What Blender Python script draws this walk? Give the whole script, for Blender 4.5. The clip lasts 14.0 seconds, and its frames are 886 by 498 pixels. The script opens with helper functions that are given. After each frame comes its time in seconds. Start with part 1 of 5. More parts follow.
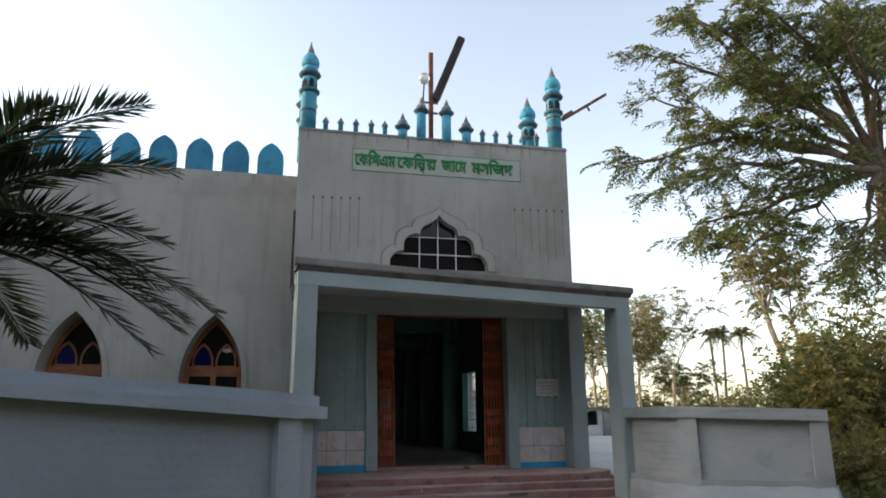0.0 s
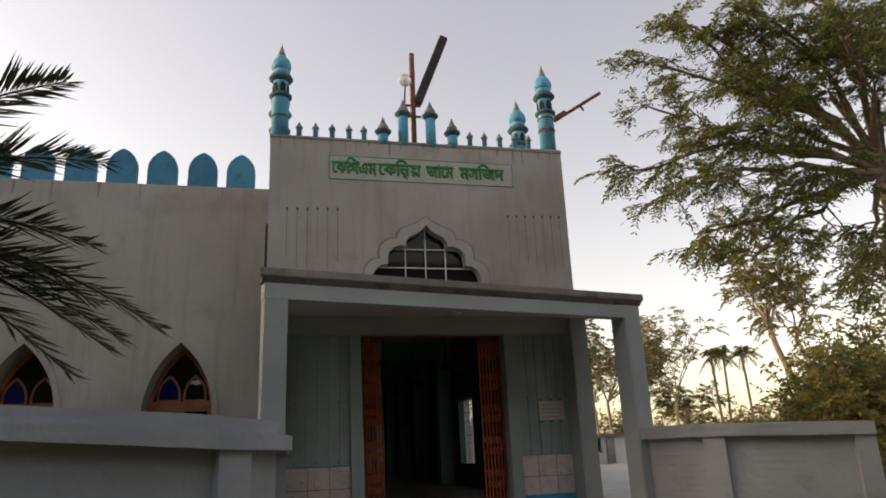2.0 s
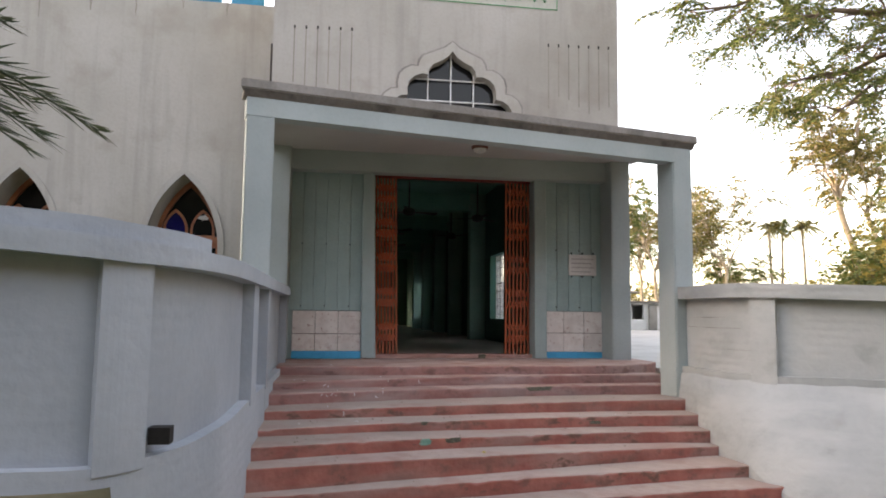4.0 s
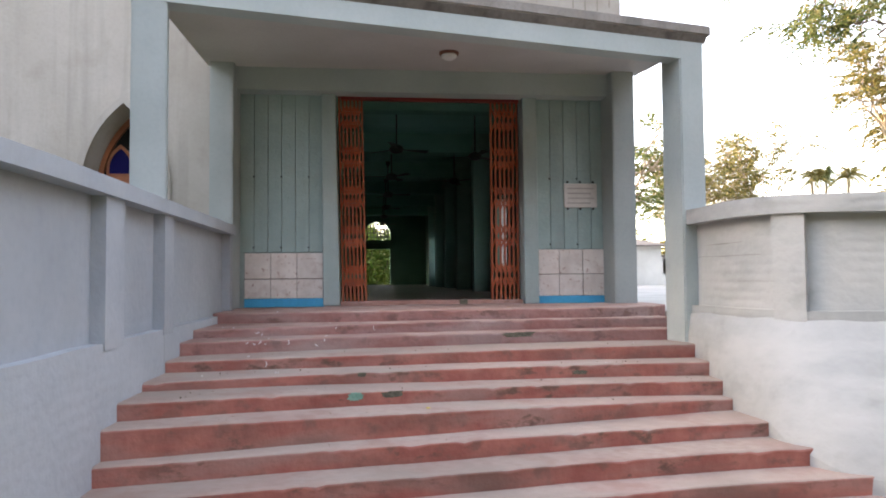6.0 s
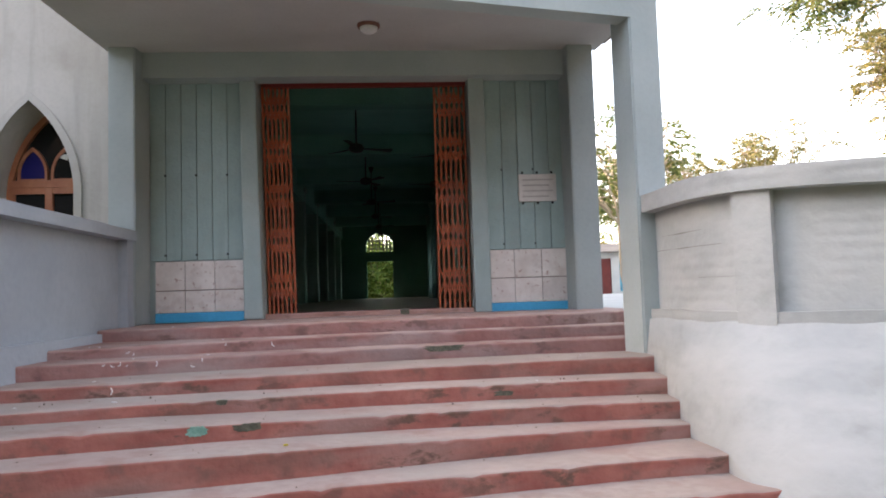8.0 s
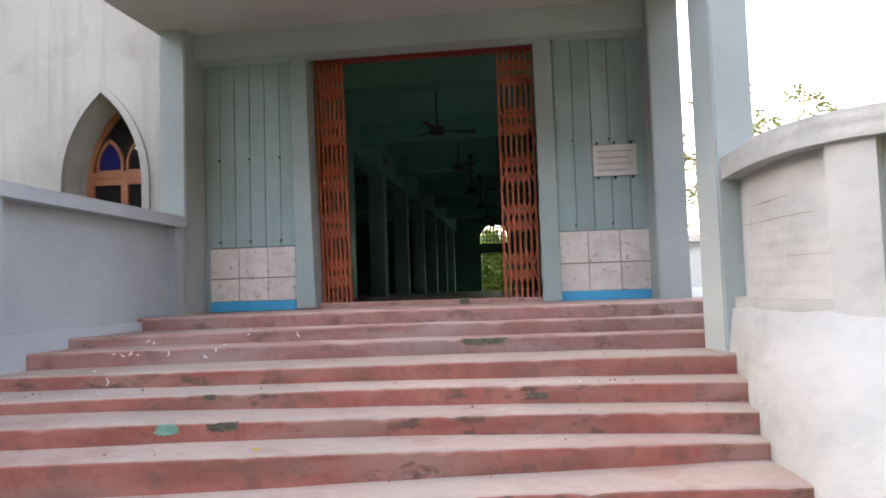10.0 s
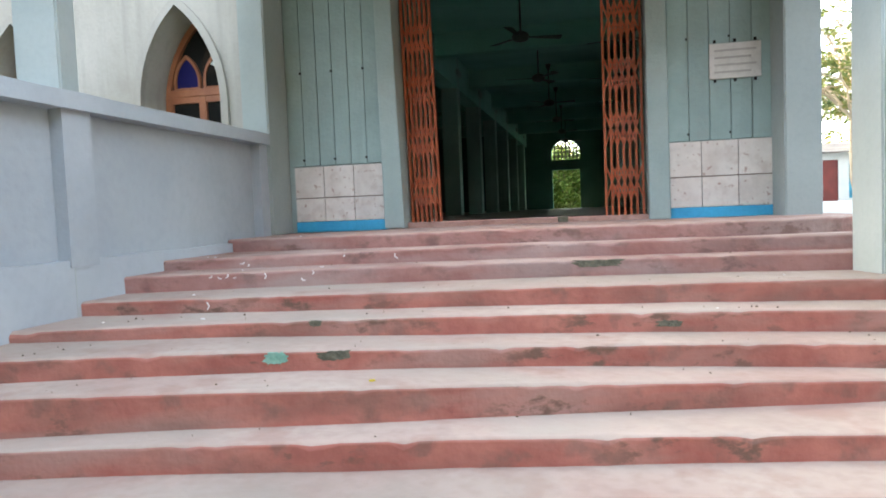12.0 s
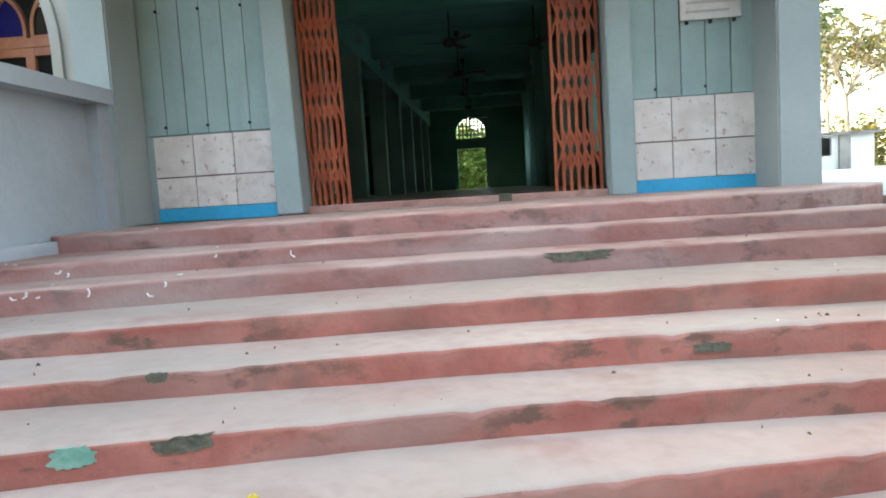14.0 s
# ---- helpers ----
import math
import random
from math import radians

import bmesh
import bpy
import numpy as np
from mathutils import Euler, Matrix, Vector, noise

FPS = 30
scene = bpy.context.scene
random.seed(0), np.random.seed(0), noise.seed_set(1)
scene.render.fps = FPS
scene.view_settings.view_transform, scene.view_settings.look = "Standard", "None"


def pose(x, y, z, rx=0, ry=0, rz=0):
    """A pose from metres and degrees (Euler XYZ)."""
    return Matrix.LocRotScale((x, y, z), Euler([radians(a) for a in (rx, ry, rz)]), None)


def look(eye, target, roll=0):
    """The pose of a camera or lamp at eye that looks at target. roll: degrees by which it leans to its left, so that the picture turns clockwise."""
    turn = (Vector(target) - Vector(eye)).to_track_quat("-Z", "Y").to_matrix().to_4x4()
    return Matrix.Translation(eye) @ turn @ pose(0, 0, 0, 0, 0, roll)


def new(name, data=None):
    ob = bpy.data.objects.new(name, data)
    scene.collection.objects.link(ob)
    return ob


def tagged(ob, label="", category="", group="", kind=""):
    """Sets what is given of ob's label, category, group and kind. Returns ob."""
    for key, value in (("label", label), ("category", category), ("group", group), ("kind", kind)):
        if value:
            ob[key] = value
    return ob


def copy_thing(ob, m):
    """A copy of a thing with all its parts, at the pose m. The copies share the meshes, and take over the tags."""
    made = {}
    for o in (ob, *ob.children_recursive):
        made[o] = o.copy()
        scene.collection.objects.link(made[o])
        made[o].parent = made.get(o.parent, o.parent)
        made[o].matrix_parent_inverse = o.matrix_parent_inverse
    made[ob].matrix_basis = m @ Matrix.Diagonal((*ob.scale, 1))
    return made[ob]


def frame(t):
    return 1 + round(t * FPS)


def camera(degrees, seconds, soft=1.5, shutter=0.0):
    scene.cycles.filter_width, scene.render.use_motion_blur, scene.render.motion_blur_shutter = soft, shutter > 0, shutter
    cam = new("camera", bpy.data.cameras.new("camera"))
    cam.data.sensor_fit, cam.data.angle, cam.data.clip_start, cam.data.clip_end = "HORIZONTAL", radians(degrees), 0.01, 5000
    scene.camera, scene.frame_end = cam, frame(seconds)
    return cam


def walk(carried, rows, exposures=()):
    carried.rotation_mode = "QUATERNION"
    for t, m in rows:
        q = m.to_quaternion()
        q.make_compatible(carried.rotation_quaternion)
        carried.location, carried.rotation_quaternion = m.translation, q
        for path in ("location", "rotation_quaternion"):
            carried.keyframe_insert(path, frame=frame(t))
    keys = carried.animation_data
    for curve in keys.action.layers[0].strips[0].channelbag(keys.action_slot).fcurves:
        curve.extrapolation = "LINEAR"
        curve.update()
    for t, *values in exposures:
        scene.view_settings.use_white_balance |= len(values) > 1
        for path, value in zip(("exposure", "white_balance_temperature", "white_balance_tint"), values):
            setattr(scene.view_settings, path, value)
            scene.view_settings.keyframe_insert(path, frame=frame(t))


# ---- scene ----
cam = camera(65.7, 14.0, soft=1.8)
EXPOSURES = [(0.0, 1.58, 7100, 12), (0.15, 1.42, 7600, 14), (0.4, 1.13, 8600, 20), (2.4, 1.23, 9000, 21),
             (3.0, 1.64, 9000, 21), (3.6, 2.4, 8500, 20), (5.8, 3.24, 7800, 20), (8.0, 3.18, 7600, 20),
             (10.5, 3.6, 7700, 20), (11.5, 3.68, 7600, 17), (12.0, 3.87, 7500, 9), (12.5, 4.08, 7400, 6), (13.0, 4.07, 7300, 5), (14.0, 3.86, 7100, 5)]
PATH = [
    (0, (0.163, 1.114, 2.63), (0.594, 3.007, 3.112), -0.31),
    (0.5, (0.182, 1.337, 2.629), (0.674, 3.203, 3.152), -1.26),
    (1, (0.343, 1.556, 2.594), (0.784, 3.433, 3.125), -0.87),
    (1.5, (0.421, 1.843, 2.586), (0.918, 3.709, 3.105), -1.3),
    (2, (0.454, 2.143, 2.572), (0.904, 4.005, 3.144), -2.52),
    (2.5, (0.639, 2.299, 2.552), (1.035, 4.188, 3.074), -0.06),
    (3, (0.727, 2.59, 2.508), (1.014, 4.509, 2.993), -0.8),
    (3.5, (0.908, 2.849, 2.443), (1.232, 4.796, 2.766), -0.53),
    (3.7, (0.988, 2.97, 2.446), (1.307, 4.929, 2.693), 0.54),
    (5.8, (1.917, 4.127, 2.172), (2.101, 6.116, 2.257), -1.82),
    (6, (2.031, 4.299, 2.148), (2.236, 6.286, 2.234), -0.44),
    (6.5, (2.344, 4.557, 2.113), (2.554, 6.545, 2.144), 0.28),
    (7, (2.489, 4.76, 2.128), (2.689, 6.735, 2.371), -3.71),
    (7.5, (2.791, 4.932, 2.099), (2.898, 6.926, 2.201), -2.25),
    (8, (3.042, 5.208, 2.062), (3.177, 7.2, 2.187), -1.76),
    (8.2, (3.1, 5.286, 2.086), (3.159, 7.284, 2.126), -2.87),
    (10.3, (3.773, 5.933, 1.977), (3.517, 7.913, 2.1), -1.9),
    (10.5, (3.787, 5.939, 1.979), (3.548, 7.922, 2.078), -2.87),
    (11, (3.748, 5.949, 1.945), (3.468, 7.928, 2.007), -2.41),
    (11.5, (3.578, 6.059, 1.954), (3.147, 8.012, 1.92), -1.55),
    (12, (3.379, 6.223, 1.989), (2.948, 8.173, 1.877), -2.29),
    (12.5, (3.227, 6.542, 1.968), (2.85, 8.503, 1.848), -3.63),
    (13, (3.098, 6.86, 1.982), (2.786, 8.829, 1.816), -2.89),
    (13.5, (3.026, 7.178, 1.964), (2.95, 9.167, 1.778), -3.27),
    (14, (3.016, 7.523, 1.96), (2.866, 9.51, 1.784), -3.48),
]
walk(cam, [(t, look(eye, target, roll)) for t, eye, target, roll in PATH], EXPOSURES)

# ---- world and sun ----
world = bpy.data.worlds.new("world")
scene.world = world
world.use_nodes = True
wn, wl = world.node_tree.nodes, world.node_tree.links
SUN_HIGH, SUN_TURN = 17, -72
sky = wn.new("ShaderNodeTexSky")
sky.sky_type, sky.sun_disc = "NISHITA", False
sky.sun_elevation, sky.sun_rotation = radians(SUN_HIGH), radians(SUN_TURN)
sky.air_density, sky.dust_density, sky.ozone_density = 1.0, 1.4, 1.3
wn["Background"].inputs["Strength"].default_value = 0.15
soften = wn.new("ShaderNodeHueSaturation")
soften.inputs["Saturation"].default_value = 0.7
wl.new(sky.outputs[0], soften.inputs["Color"])
wl.new(soften.outputs[0], wn["Background"].inputs["Color"])
sun_data = bpy.data.lights.new("sun", "SUN")
sun_data.energy, sun_data.angle, sun_data.color = 0.6, radians(40), (1.0, 0.86, 0.68)
sun = new("sun", sun_data)
SUN_WAY = Vector((math.sin(radians(SUN_TURN)) * math.cos(radians(SUN_HIGH)), math.cos(radians(SUN_TURN)) * math.cos(radians(SUN_HIGH)), math.sin(radians(SUN_HIGH))))
sun.matrix_world = look((0, 0, 40), Vector((0, 0, 40)) - SUN_WAY)

# ---- materials ----


def material(name, low, high, size=1.0, rough=0.8, bump=0.15, fine=40.0, metal=0.0, streak=0.0, stain=None, amount=0.3, fleck=None, coat=0.0, wear=None, crack=0.0, course=0.0, grit=0.35, smear=None, scuff=None):
    """A worn surface: two colours mixed by broad noise, fine grain, optional vertical streaks, stains and flecks."""
    m = bpy.data.materials.new(name)
    m.use_nodes = True
    n, k = m.node_tree.nodes, m.node_tree.links
    b = n["Principled BSDF"]
    b.inputs["Metallic"].default_value = metal
    geo = n.new("ShaderNodeNewGeometry")
    info = n.new("ShaderNodeObjectInfo")

    def tex(scale, detail=5.0, stretch=None):
        t = n.new("ShaderNodeTexNoise")
        t.inputs["Scale"].default_value, t.inputs["Detail"].default_value = scale, detail
        if stretch:
            mp = n.new("ShaderNodeMapping")
            mp.inputs["Scale"].default_value = stretch
            k.new(geo.outputs["Position"], mp.inputs["Vector"])
            k.new(mp.outputs[0], t.inputs["Vector"])
        else:
            k.new(geo.outputs["Position"], t.inputs["Vector"])
        return t

    def ramp(src, a, b_):
        r = n.new("ShaderNodeMapRange")
        r.inputs[1].default_value, r.inputs[2].default_value = a, b_
        k.new(src, r.inputs[0])
        return r.outputs[0]

    def mix(fac, a, c, kind="MIX"):
        x = n.new("ShaderNodeMix")
        x.data_type, x.blend_type = "RGBA", kind
        for value, socket in ((fac, x.inputs[0]), (a, x.inputs[6]), (c, x.inputs[7])):
            if isinstance(value, (int, float)):
                socket.default_value = value
            elif isinstance(value, tuple):
                socket.default_value = (*value, 1)
            else:
                k.new(value, socket)
        return x.outputs[2]

    broad, grain = tex(1.4 / size), tex(fine, 8.0)
    col = mix(ramp(broad.outputs[0], 0.35, 0.65), low, high)
    half = tuple(0.72 * c for c in low)
    g = n.new("ShaderNodeMath")
    g.operation = "MULTIPLY"
    k.new(ramp(grain.outputs[0], 0.45, 0.75), g.inputs[0])
    g.inputs[1].default_value = grit
    col = mix(g.outputs[0], col, half)
    if streak:
        st = tex(3.0, 4.0, (2.2, 2.2, 0.18))
        f = n.new("ShaderNodeMath")
        f.operation = "MULTIPLY"
        k.new(ramp(st.outputs[0], 0.52, 0.72), f.inputs[0])
        f.inputs[1].default_value = streak
        col = mix(f.outputs[0], col, tuple(0.55 * c for c in low))
    if stain:
        s = tex(2.6 / size, 7.0)
        f = n.new("ShaderNodeMath")
        f.operation = "MULTIPLY"
        k.new(ramp(s.outputs[0], 0.56, 0.66), f.inputs[0])
        f.inputs[1].default_value = amount
        col = mix(f.outputs[0], col, stain)
    if wear:
        s = tex(2.0, 6.0, (0.55, 1.0, 2.6))
        col = mix(ramp(s.outputs[0], 0.48, 0.68), col, wear)
    if smear:
        s = tex(1.6, 6.0, (0.8, 0.8, 3.0))
        f = n.new("ShaderNodeMath")
        f.operation = "MULTIPLY"
        k.new(ramp(s.outputs[0], 0.5, 0.72), f.inputs[0])
        f.inputs[1].default_value = 0.75
        col = mix(f.outputs[0], col, smear)
    if scuff:
        s = tex(6.5, 9.0, (0.8, 0.8, 1.5))
        s.inputs["Roughness"].default_value = 0.68
        where = tex(1.3, 2.0)
        f = n.new("ShaderNodeMath")
        f.operation = "MULTIPLY"
        k.new(ramp(s.outputs[0], 0.53, 0.62), f.inputs[0])
        k.new(ramp(where.outputs[0], 0.42, 0.6), f.inputs[1])
        col = mix(f.outputs[0], col, scuff)
    if crack:
        bend = tex(5.0, 4.0)
        shift = n.new("ShaderNodeVectorMath")
        shift.operation = "MULTIPLY_ADD"
        k.new(bend.outputs["Color"], shift.inputs[0])
        shift.inputs[1].default_value = (0.28, 0.28, 0.28)
        k.new(geo.outputs["Position"], shift.inputs[2])
        vor = n.new("ShaderNodeTexVoronoi")
        vor.feature = "DISTANCE_TO_EDGE"
        vor.inputs["Scale"].default_value = crack
        k.new(shift.outputs[0], vor.inputs["Vector"])
        gate = tex(1.1, 2.0)
        f = n.new("ShaderNodeMath")
        f.operation = "MULTIPLY"
        k.new(ramp(vor.outputs["Distance"], 0.011, 0.003), f.inputs[0])
        k.new(ramp(gate.outputs[0], 0.55, 0.66), f.inputs[1])
        col = mix(f.outputs[0], col, tuple(0.35 * c for c in low))
    if fleck:
        s = tex(24.0, 2.0)
        col = mix(ramp(s.outputs[0], 0.66, 0.70), col, fleck)
    v = n.new("ShaderNodeMapRange")
    v.inputs[3].default_value, v.inputs[4].default_value = 0.9, 1.08
    k.new(info.outputs["Random"], v.inputs[0])
    hsv = n.new("ShaderNodeHueSaturation")
    k.new(v.outputs[0], hsv.inputs["Value"])
    k.new(col, hsv.inputs["Color"])
    k.new(hsv.outputs[0], b.inputs["Base Color"])
    r = n.new("ShaderNodeMapRange")
    r.inputs[3].default_value, r.inputs[4].default_value = max(0.02, rough - 0.12), min(1, rough + 0.1)
    k.new(grain.outputs[0], r.inputs[0])
    k.new(r.outputs[0], b.inputs["Roughness"])
    b.inputs["Coat Weight"].default_value = coat
    if bump:
        bp = n.new("ShaderNodeBump")
        bp.inputs["Strength"].default_value, bp.inputs["Distance"].default_value = bump, 0.02
        add = n.new("ShaderNodeMath")
        k.new(grain.outputs[0], add.inputs[0])
        k.new(broad.outputs[0], add.inputs[1])
        height = add.outputs[0]
        if course:
            rows = n.new("ShaderNodeTexWave")
            rows.wave_type, rows.bands_direction = "BANDS", "Z"
            rows.inputs["Scale"].default_value = 4.2
            rows.inputs["Distortion"].default_value, rows.inputs["Detail"].default_value = 1.6, 3.0
            k.new(geo.outputs["Position"], rows.inputs["Vector"])
            where = tex(1.7, 3.0)
            fm = n.new("ShaderNodeMath")
            fm.operation = "MULTIPLY"
            k.new(rows.outputs["Fac"], fm.inputs[0])
            k.new(ramp(where.outputs[0], 0.48, 0.62), fm.inputs[1])
            fa = n.new("ShaderNodeMath")
            fa.operation = "MULTIPLY_ADD"
            k.new(fm.outputs[0], fa.inputs[0])
            fa.inputs[1].default_value = course
            k.new(height, fa.inputs[2])
            height = fa.outputs[0]
        k.new(height, bp.inputs["Height"])
        k.new(bp.outputs[0], b.inputs["Normal"])
    return m


def leafy(name, low, high, warm):
    """Leaves: colour differs from leaf to leaf, thin enough to let some light through."""
    m = bpy.data.materials.new(name)
    m.use_nodes = True
    n, k = m.node_tree.nodes, m.node_tree.links
    b = n["Principled BSDF"]
    geo = n.new("ShaderNodeNewGeometry")
    r = n.new("ShaderNodeValToRGB")
    r.color_ramp.elements[0].color, r.color_ramp.elements[1].color = (*low, 1), (*warm, 1)
    e = r.color_ramp.elements.new(0.55)
    e.color = (*high, 1)
    k.new(geo.outputs["Random Per Island"], r.inputs[0])
    k.new(r.outputs[0], b.inputs["Base Color"])
    b.inputs["Roughness"].default_value = 0.55
    t = n.new("ShaderNodeBsdfTranslucent")
    k.new(r.outputs[0], t.inputs[0])
    x = n.new("ShaderNodeMixShader")
    x.inputs[0].default_value = 0.45
    k.new(b.outputs[0], x.inputs[1])
    k.new(t.outputs[0], x.inputs[2])
    k.new(x.outputs[0], n["Material Output"].inputs[0])
    return m


PLASTER = material("facade_plaster", (0.350, 0.331, 0.290), (0.433, 0.414, 0.373), 2.0, 0.9, 0.25, 25, streak=0.28, stain=(0.28, 0.25, 0.21), amount=0.45, grit=0.14)
# for the added unseen walls: dark, so they bounce little light into the porch
BLOCKERDARK = material("unseen_blocker_dark", (0.085, 0.062, 0.05), (0.14, 0.105, 0.085), 1.0, 0.95, 0.4, 20)
# left wall's limewash, its blue tint holds the shade on that side
WALLPAINT_SHADE = material("wall_limewash_shade_side", (0.325, 0.368, 0.402), (0.390, 0.437, 0.470), 1.2, 0.92, 0.28, 18, stain=(0.345, 0.385, 0.41), amount=0.55, course=0.2, grit=0.14)
# right wall's limewash: real peeling, with the warmer light of its side mixed in
PEELING_LIT = material("peeling_limewash_lit_side", (0.355, 0.382, 0.375), (0.43, 0.455, 0.444), 0.9, 0.92, 0.4, 14, stain=(0.30, 0.32, 0.304), amount=0.6, wear=(0.435, 0.458, 0.446), course=0.35, grit=0.16)
PORCHPAINT = material("porch_paint", (0.328, 0.388, 0.380), (0.388, 0.448, 0.440), 1.0, 0.7, 0.1, 30, stain=(0.36, 0.40, 0.39), amount=0.3, grit=0.14)
CONCRETE = material("canopy_concrete", (0.22, 0.205, 0.185), (0.31, 0.29, 0.265), 1.0, 0.9, 0.3, 30, streak=0.3, stain=(0.12, 0.115, 0.10), amount=0.6)
# stained concrete, darkened to carry the shade below the slab's lip
LIPSHADE = material("lip_shade_stained_concrete", (0.111, 0.099, 0.088), (0.195, 0.178, 0.163), 0.6, 0.95, 0.3, 30, stain=(0.055, 0.05, 0.045), amount=0.6)
SOFFIT = material("soffit_paint", (0.45, 0.438, 0.425), (0.52, 0.51, 0.495), 1.5, 0.9, 0.15, 30, grit=0.14)
BOARD = material("painted_board", (0.255, 0.362, 0.352), (0.305, 0.422, 0.412), 0.5, 0.6, 0.25, 30, streak=0.3, stain=(0.29, 0.34, 0.32), amount=0.3, grit=0.14)
JAMB = material("jamb_paint", (0.305, 0.402, 0.394), (0.366, 0.462, 0.455), 0.6, 0.7, 0.2, 30, stain=(0.3, 0.33, 0.32), amount=0.3, grit=0.14)
TILE = material("marbled_tile", (0.66, 0.60, 0.56), (0.74, 0.70, 0.66), 0.25, 0.35, 0.05, 18, stain=(0.50, 0.40, 0.36), amount=0.35, fleck=(0.46, 0.34, 0.30), coat=0.2)
GROUT = material("tile_grout", (0.16, 0.13, 0.11), (0.25, 0.2, 0.17), 0.5, 0.95, 0.2)
BLUE = material("blue_skirting_paint", (0.02, 0.33, 0.58), (0.03, 0.40, 0.66), 0.4, 0.5, 0.15)
RISER = material("red_oxide_riser", (0.312, 0.100, 0.078), (0.42, 0.162, 0.126), 0.4, 0.8, 0.5, 16, stain=(0.16, 0.095, 0.075), amount=0.6, wear=(0.345, 0.19, 0.16), grit=0.3, smear=(0.17, 0.095, 0.075), scuff=(0.15, 0.085, 0.062))
TREAD = material("worn_pink_tread", (0.363, 0.254, 0.215), (0.405, 0.322, 0.272), 0.8, 0.9, 0.4, 16, stain=(0.31, 0.19, 0.155), amount=0.6, wear=(0.36, 0.30, 0.255), grit=0.35, smear=(0.295, 0.245, 0.205))
RISERFADED = material("faded_riser", (0.31, 0.142, 0.122), (0.39, 0.21, 0.185), 0.5, 0.85, 0.5, 16, stain=(0.16, 0.095, 0.08), amount=0.75, wear=(0.37, 0.26, 0.24), grit=0.3, smear=(0.24, 0.16, 0.145), scuff=(0.19, 0.11, 0.095))
TREADRED = material("red_stained_tread", (0.33, 0.185, 0.155), (0.46, 0.33, 0.28), 0.6, 0.9, 0.4, 16, stain=(0.29, 0.12, 0.10), amount=0.7, wear=(0.42, 0.30, 0.26), grit=0.25)
ORANGE = material("gate_orange_paint", (0.357, 0.072, 0.025), (0.442, 0.102, 0.038), 0.5, 0.5, 0.2, 40, stain=(0.22, 0.05, 0.03), amount=0.5)
DARKRED = material("gate_rail_paint", (0.16, 0.022, 0.018), (0.22, 0.03, 0.025), 0.5, 0.5, 0.2)
TEAL = material("minaret_blue_paint", (0.035, 0.27, 0.40), (0.07, 0.38, 0.52), 0.4, 0.7, 0.2, 30, stain=(0.05, 0.15, 0.2), amount=0.5)
TEALDARK = material("weathered_teal_rim", (0.05, 0.10, 0.13), (0.08, 0.17, 0.20), 0.3, 0.9, 0.3)
TIPGREY = material("weathered_tip", (0.16, 0.17, 0.17), (0.26, 0.27, 0.26), 0.2, 0.9, 0.3)
CRENEL = material("crenel_blue_paint", (0.022, 0.20, 0.33), (0.04, 0.28, 0.43), 0.6, 0.8, 0.2, 30, stain=(0.04, 0.12, 0.17), amount=0.55)
SIGNGREEN = material("sign_green_paint", (0.01, 0.20, 0.06), (0.015, 0.26, 0.08), 0.3, 0.6, 0.1)
SIGNFIELD = material("sign_field_paint", (0.40, 0.40, 0.345), (0.46, 0.455, 0.40), 1.0, 0.9, 0.2, streak=0.3)
WOOD = material("window_wood", (0.30, 0.10, 0.045), (0.40, 0.15, 0.07), 0.3, 0.5, 0.2, 40)
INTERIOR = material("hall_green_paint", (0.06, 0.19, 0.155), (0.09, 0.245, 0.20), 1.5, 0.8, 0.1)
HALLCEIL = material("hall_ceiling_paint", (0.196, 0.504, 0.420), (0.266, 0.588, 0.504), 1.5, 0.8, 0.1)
HALLFLOOR = material("hall_floor", (0.32, 0.25, 0.20), (0.40, 0.32, 0.27), 1.0, 0.4, 0.05)
THRESH = material("threshold_cement", (0.36, 0.19, 0.155), (0.44, 0.27, 0.23), 0.5, 0.8, 0.3, stain=(0.2, 0.11, 0.09), amount=0.6)
STEEL = material("painted_steel", (0.2, 0.2, 0.2), (0.3, 0.3, 0.3), 0.3, 0.5, 0.1)
RUST = material("rusty_steel", (0.14, 0.055, 0.04), (0.22, 0.09, 0.06), 0.2, 0.85, 0.3)
FANPAINT = material("dull_fan_enamel", (0.045, 0.062, 0.056), (0.075, 0.095, 0.085), 0.3, 0.6, 0.1)
DARKMETAL = material("dark_lamp_housing", (0.02, 0.016, 0.016), (0.042, 0.034, 0.032), 0.3, 0.8, 0.1)
WHITEPAINT = material("white_paint", (0.66, 0.66, 0.64), (0.76, 0.76, 0.74), 0.8, 0.7, 0.1)
PLATE = material("marble_plate", (0.62, 0.60, 0.57), (0.70, 0.68, 0.65), 0.2, 0.4, 0.03)
HAIRLINE = material("crack_shadow", (0.20, 0.195, 0.18), (0.30, 0.29, 0.27), 0.2, 0.95, 0.0)
YELLOW = material("yellow_petal", (0.62, 0.48, 0.03), (0.72, 0.56, 0.05), 0.05, 0.7, 0.0)
INK = material("plate_lettering", (0.42, 0.40, 0.38), (0.48, 0.46, 0.44), 0.2, 0.7, 0.0)
STAIN = material("rain_stain", (0.25, 0.225, 0.19), (0.30, 0.275, 0.235), 0.2, 0.95, 0.1)
# near-black: paints the shade inside holes and niches, also colours the plate's pins
DARKFILL = material("cavity_shade_and_pin_dark", (0.012, 0.011, 0.01), (0.02, 0.018, 0.016), 0.3, 0.95, 0.0)
GREENPATCH = material("exposed_green_paint", (0.14, 0.33, 0.26), (0.24, 0.42, 0.34), 0.1, 0.8, 0.3)
BRICKPATCH = material("exposed_mossy_brick", (0.075, 0.08, 0.058), (0.15, 0.14, 0.10), 0.06, 0.95, 0.6, 60)
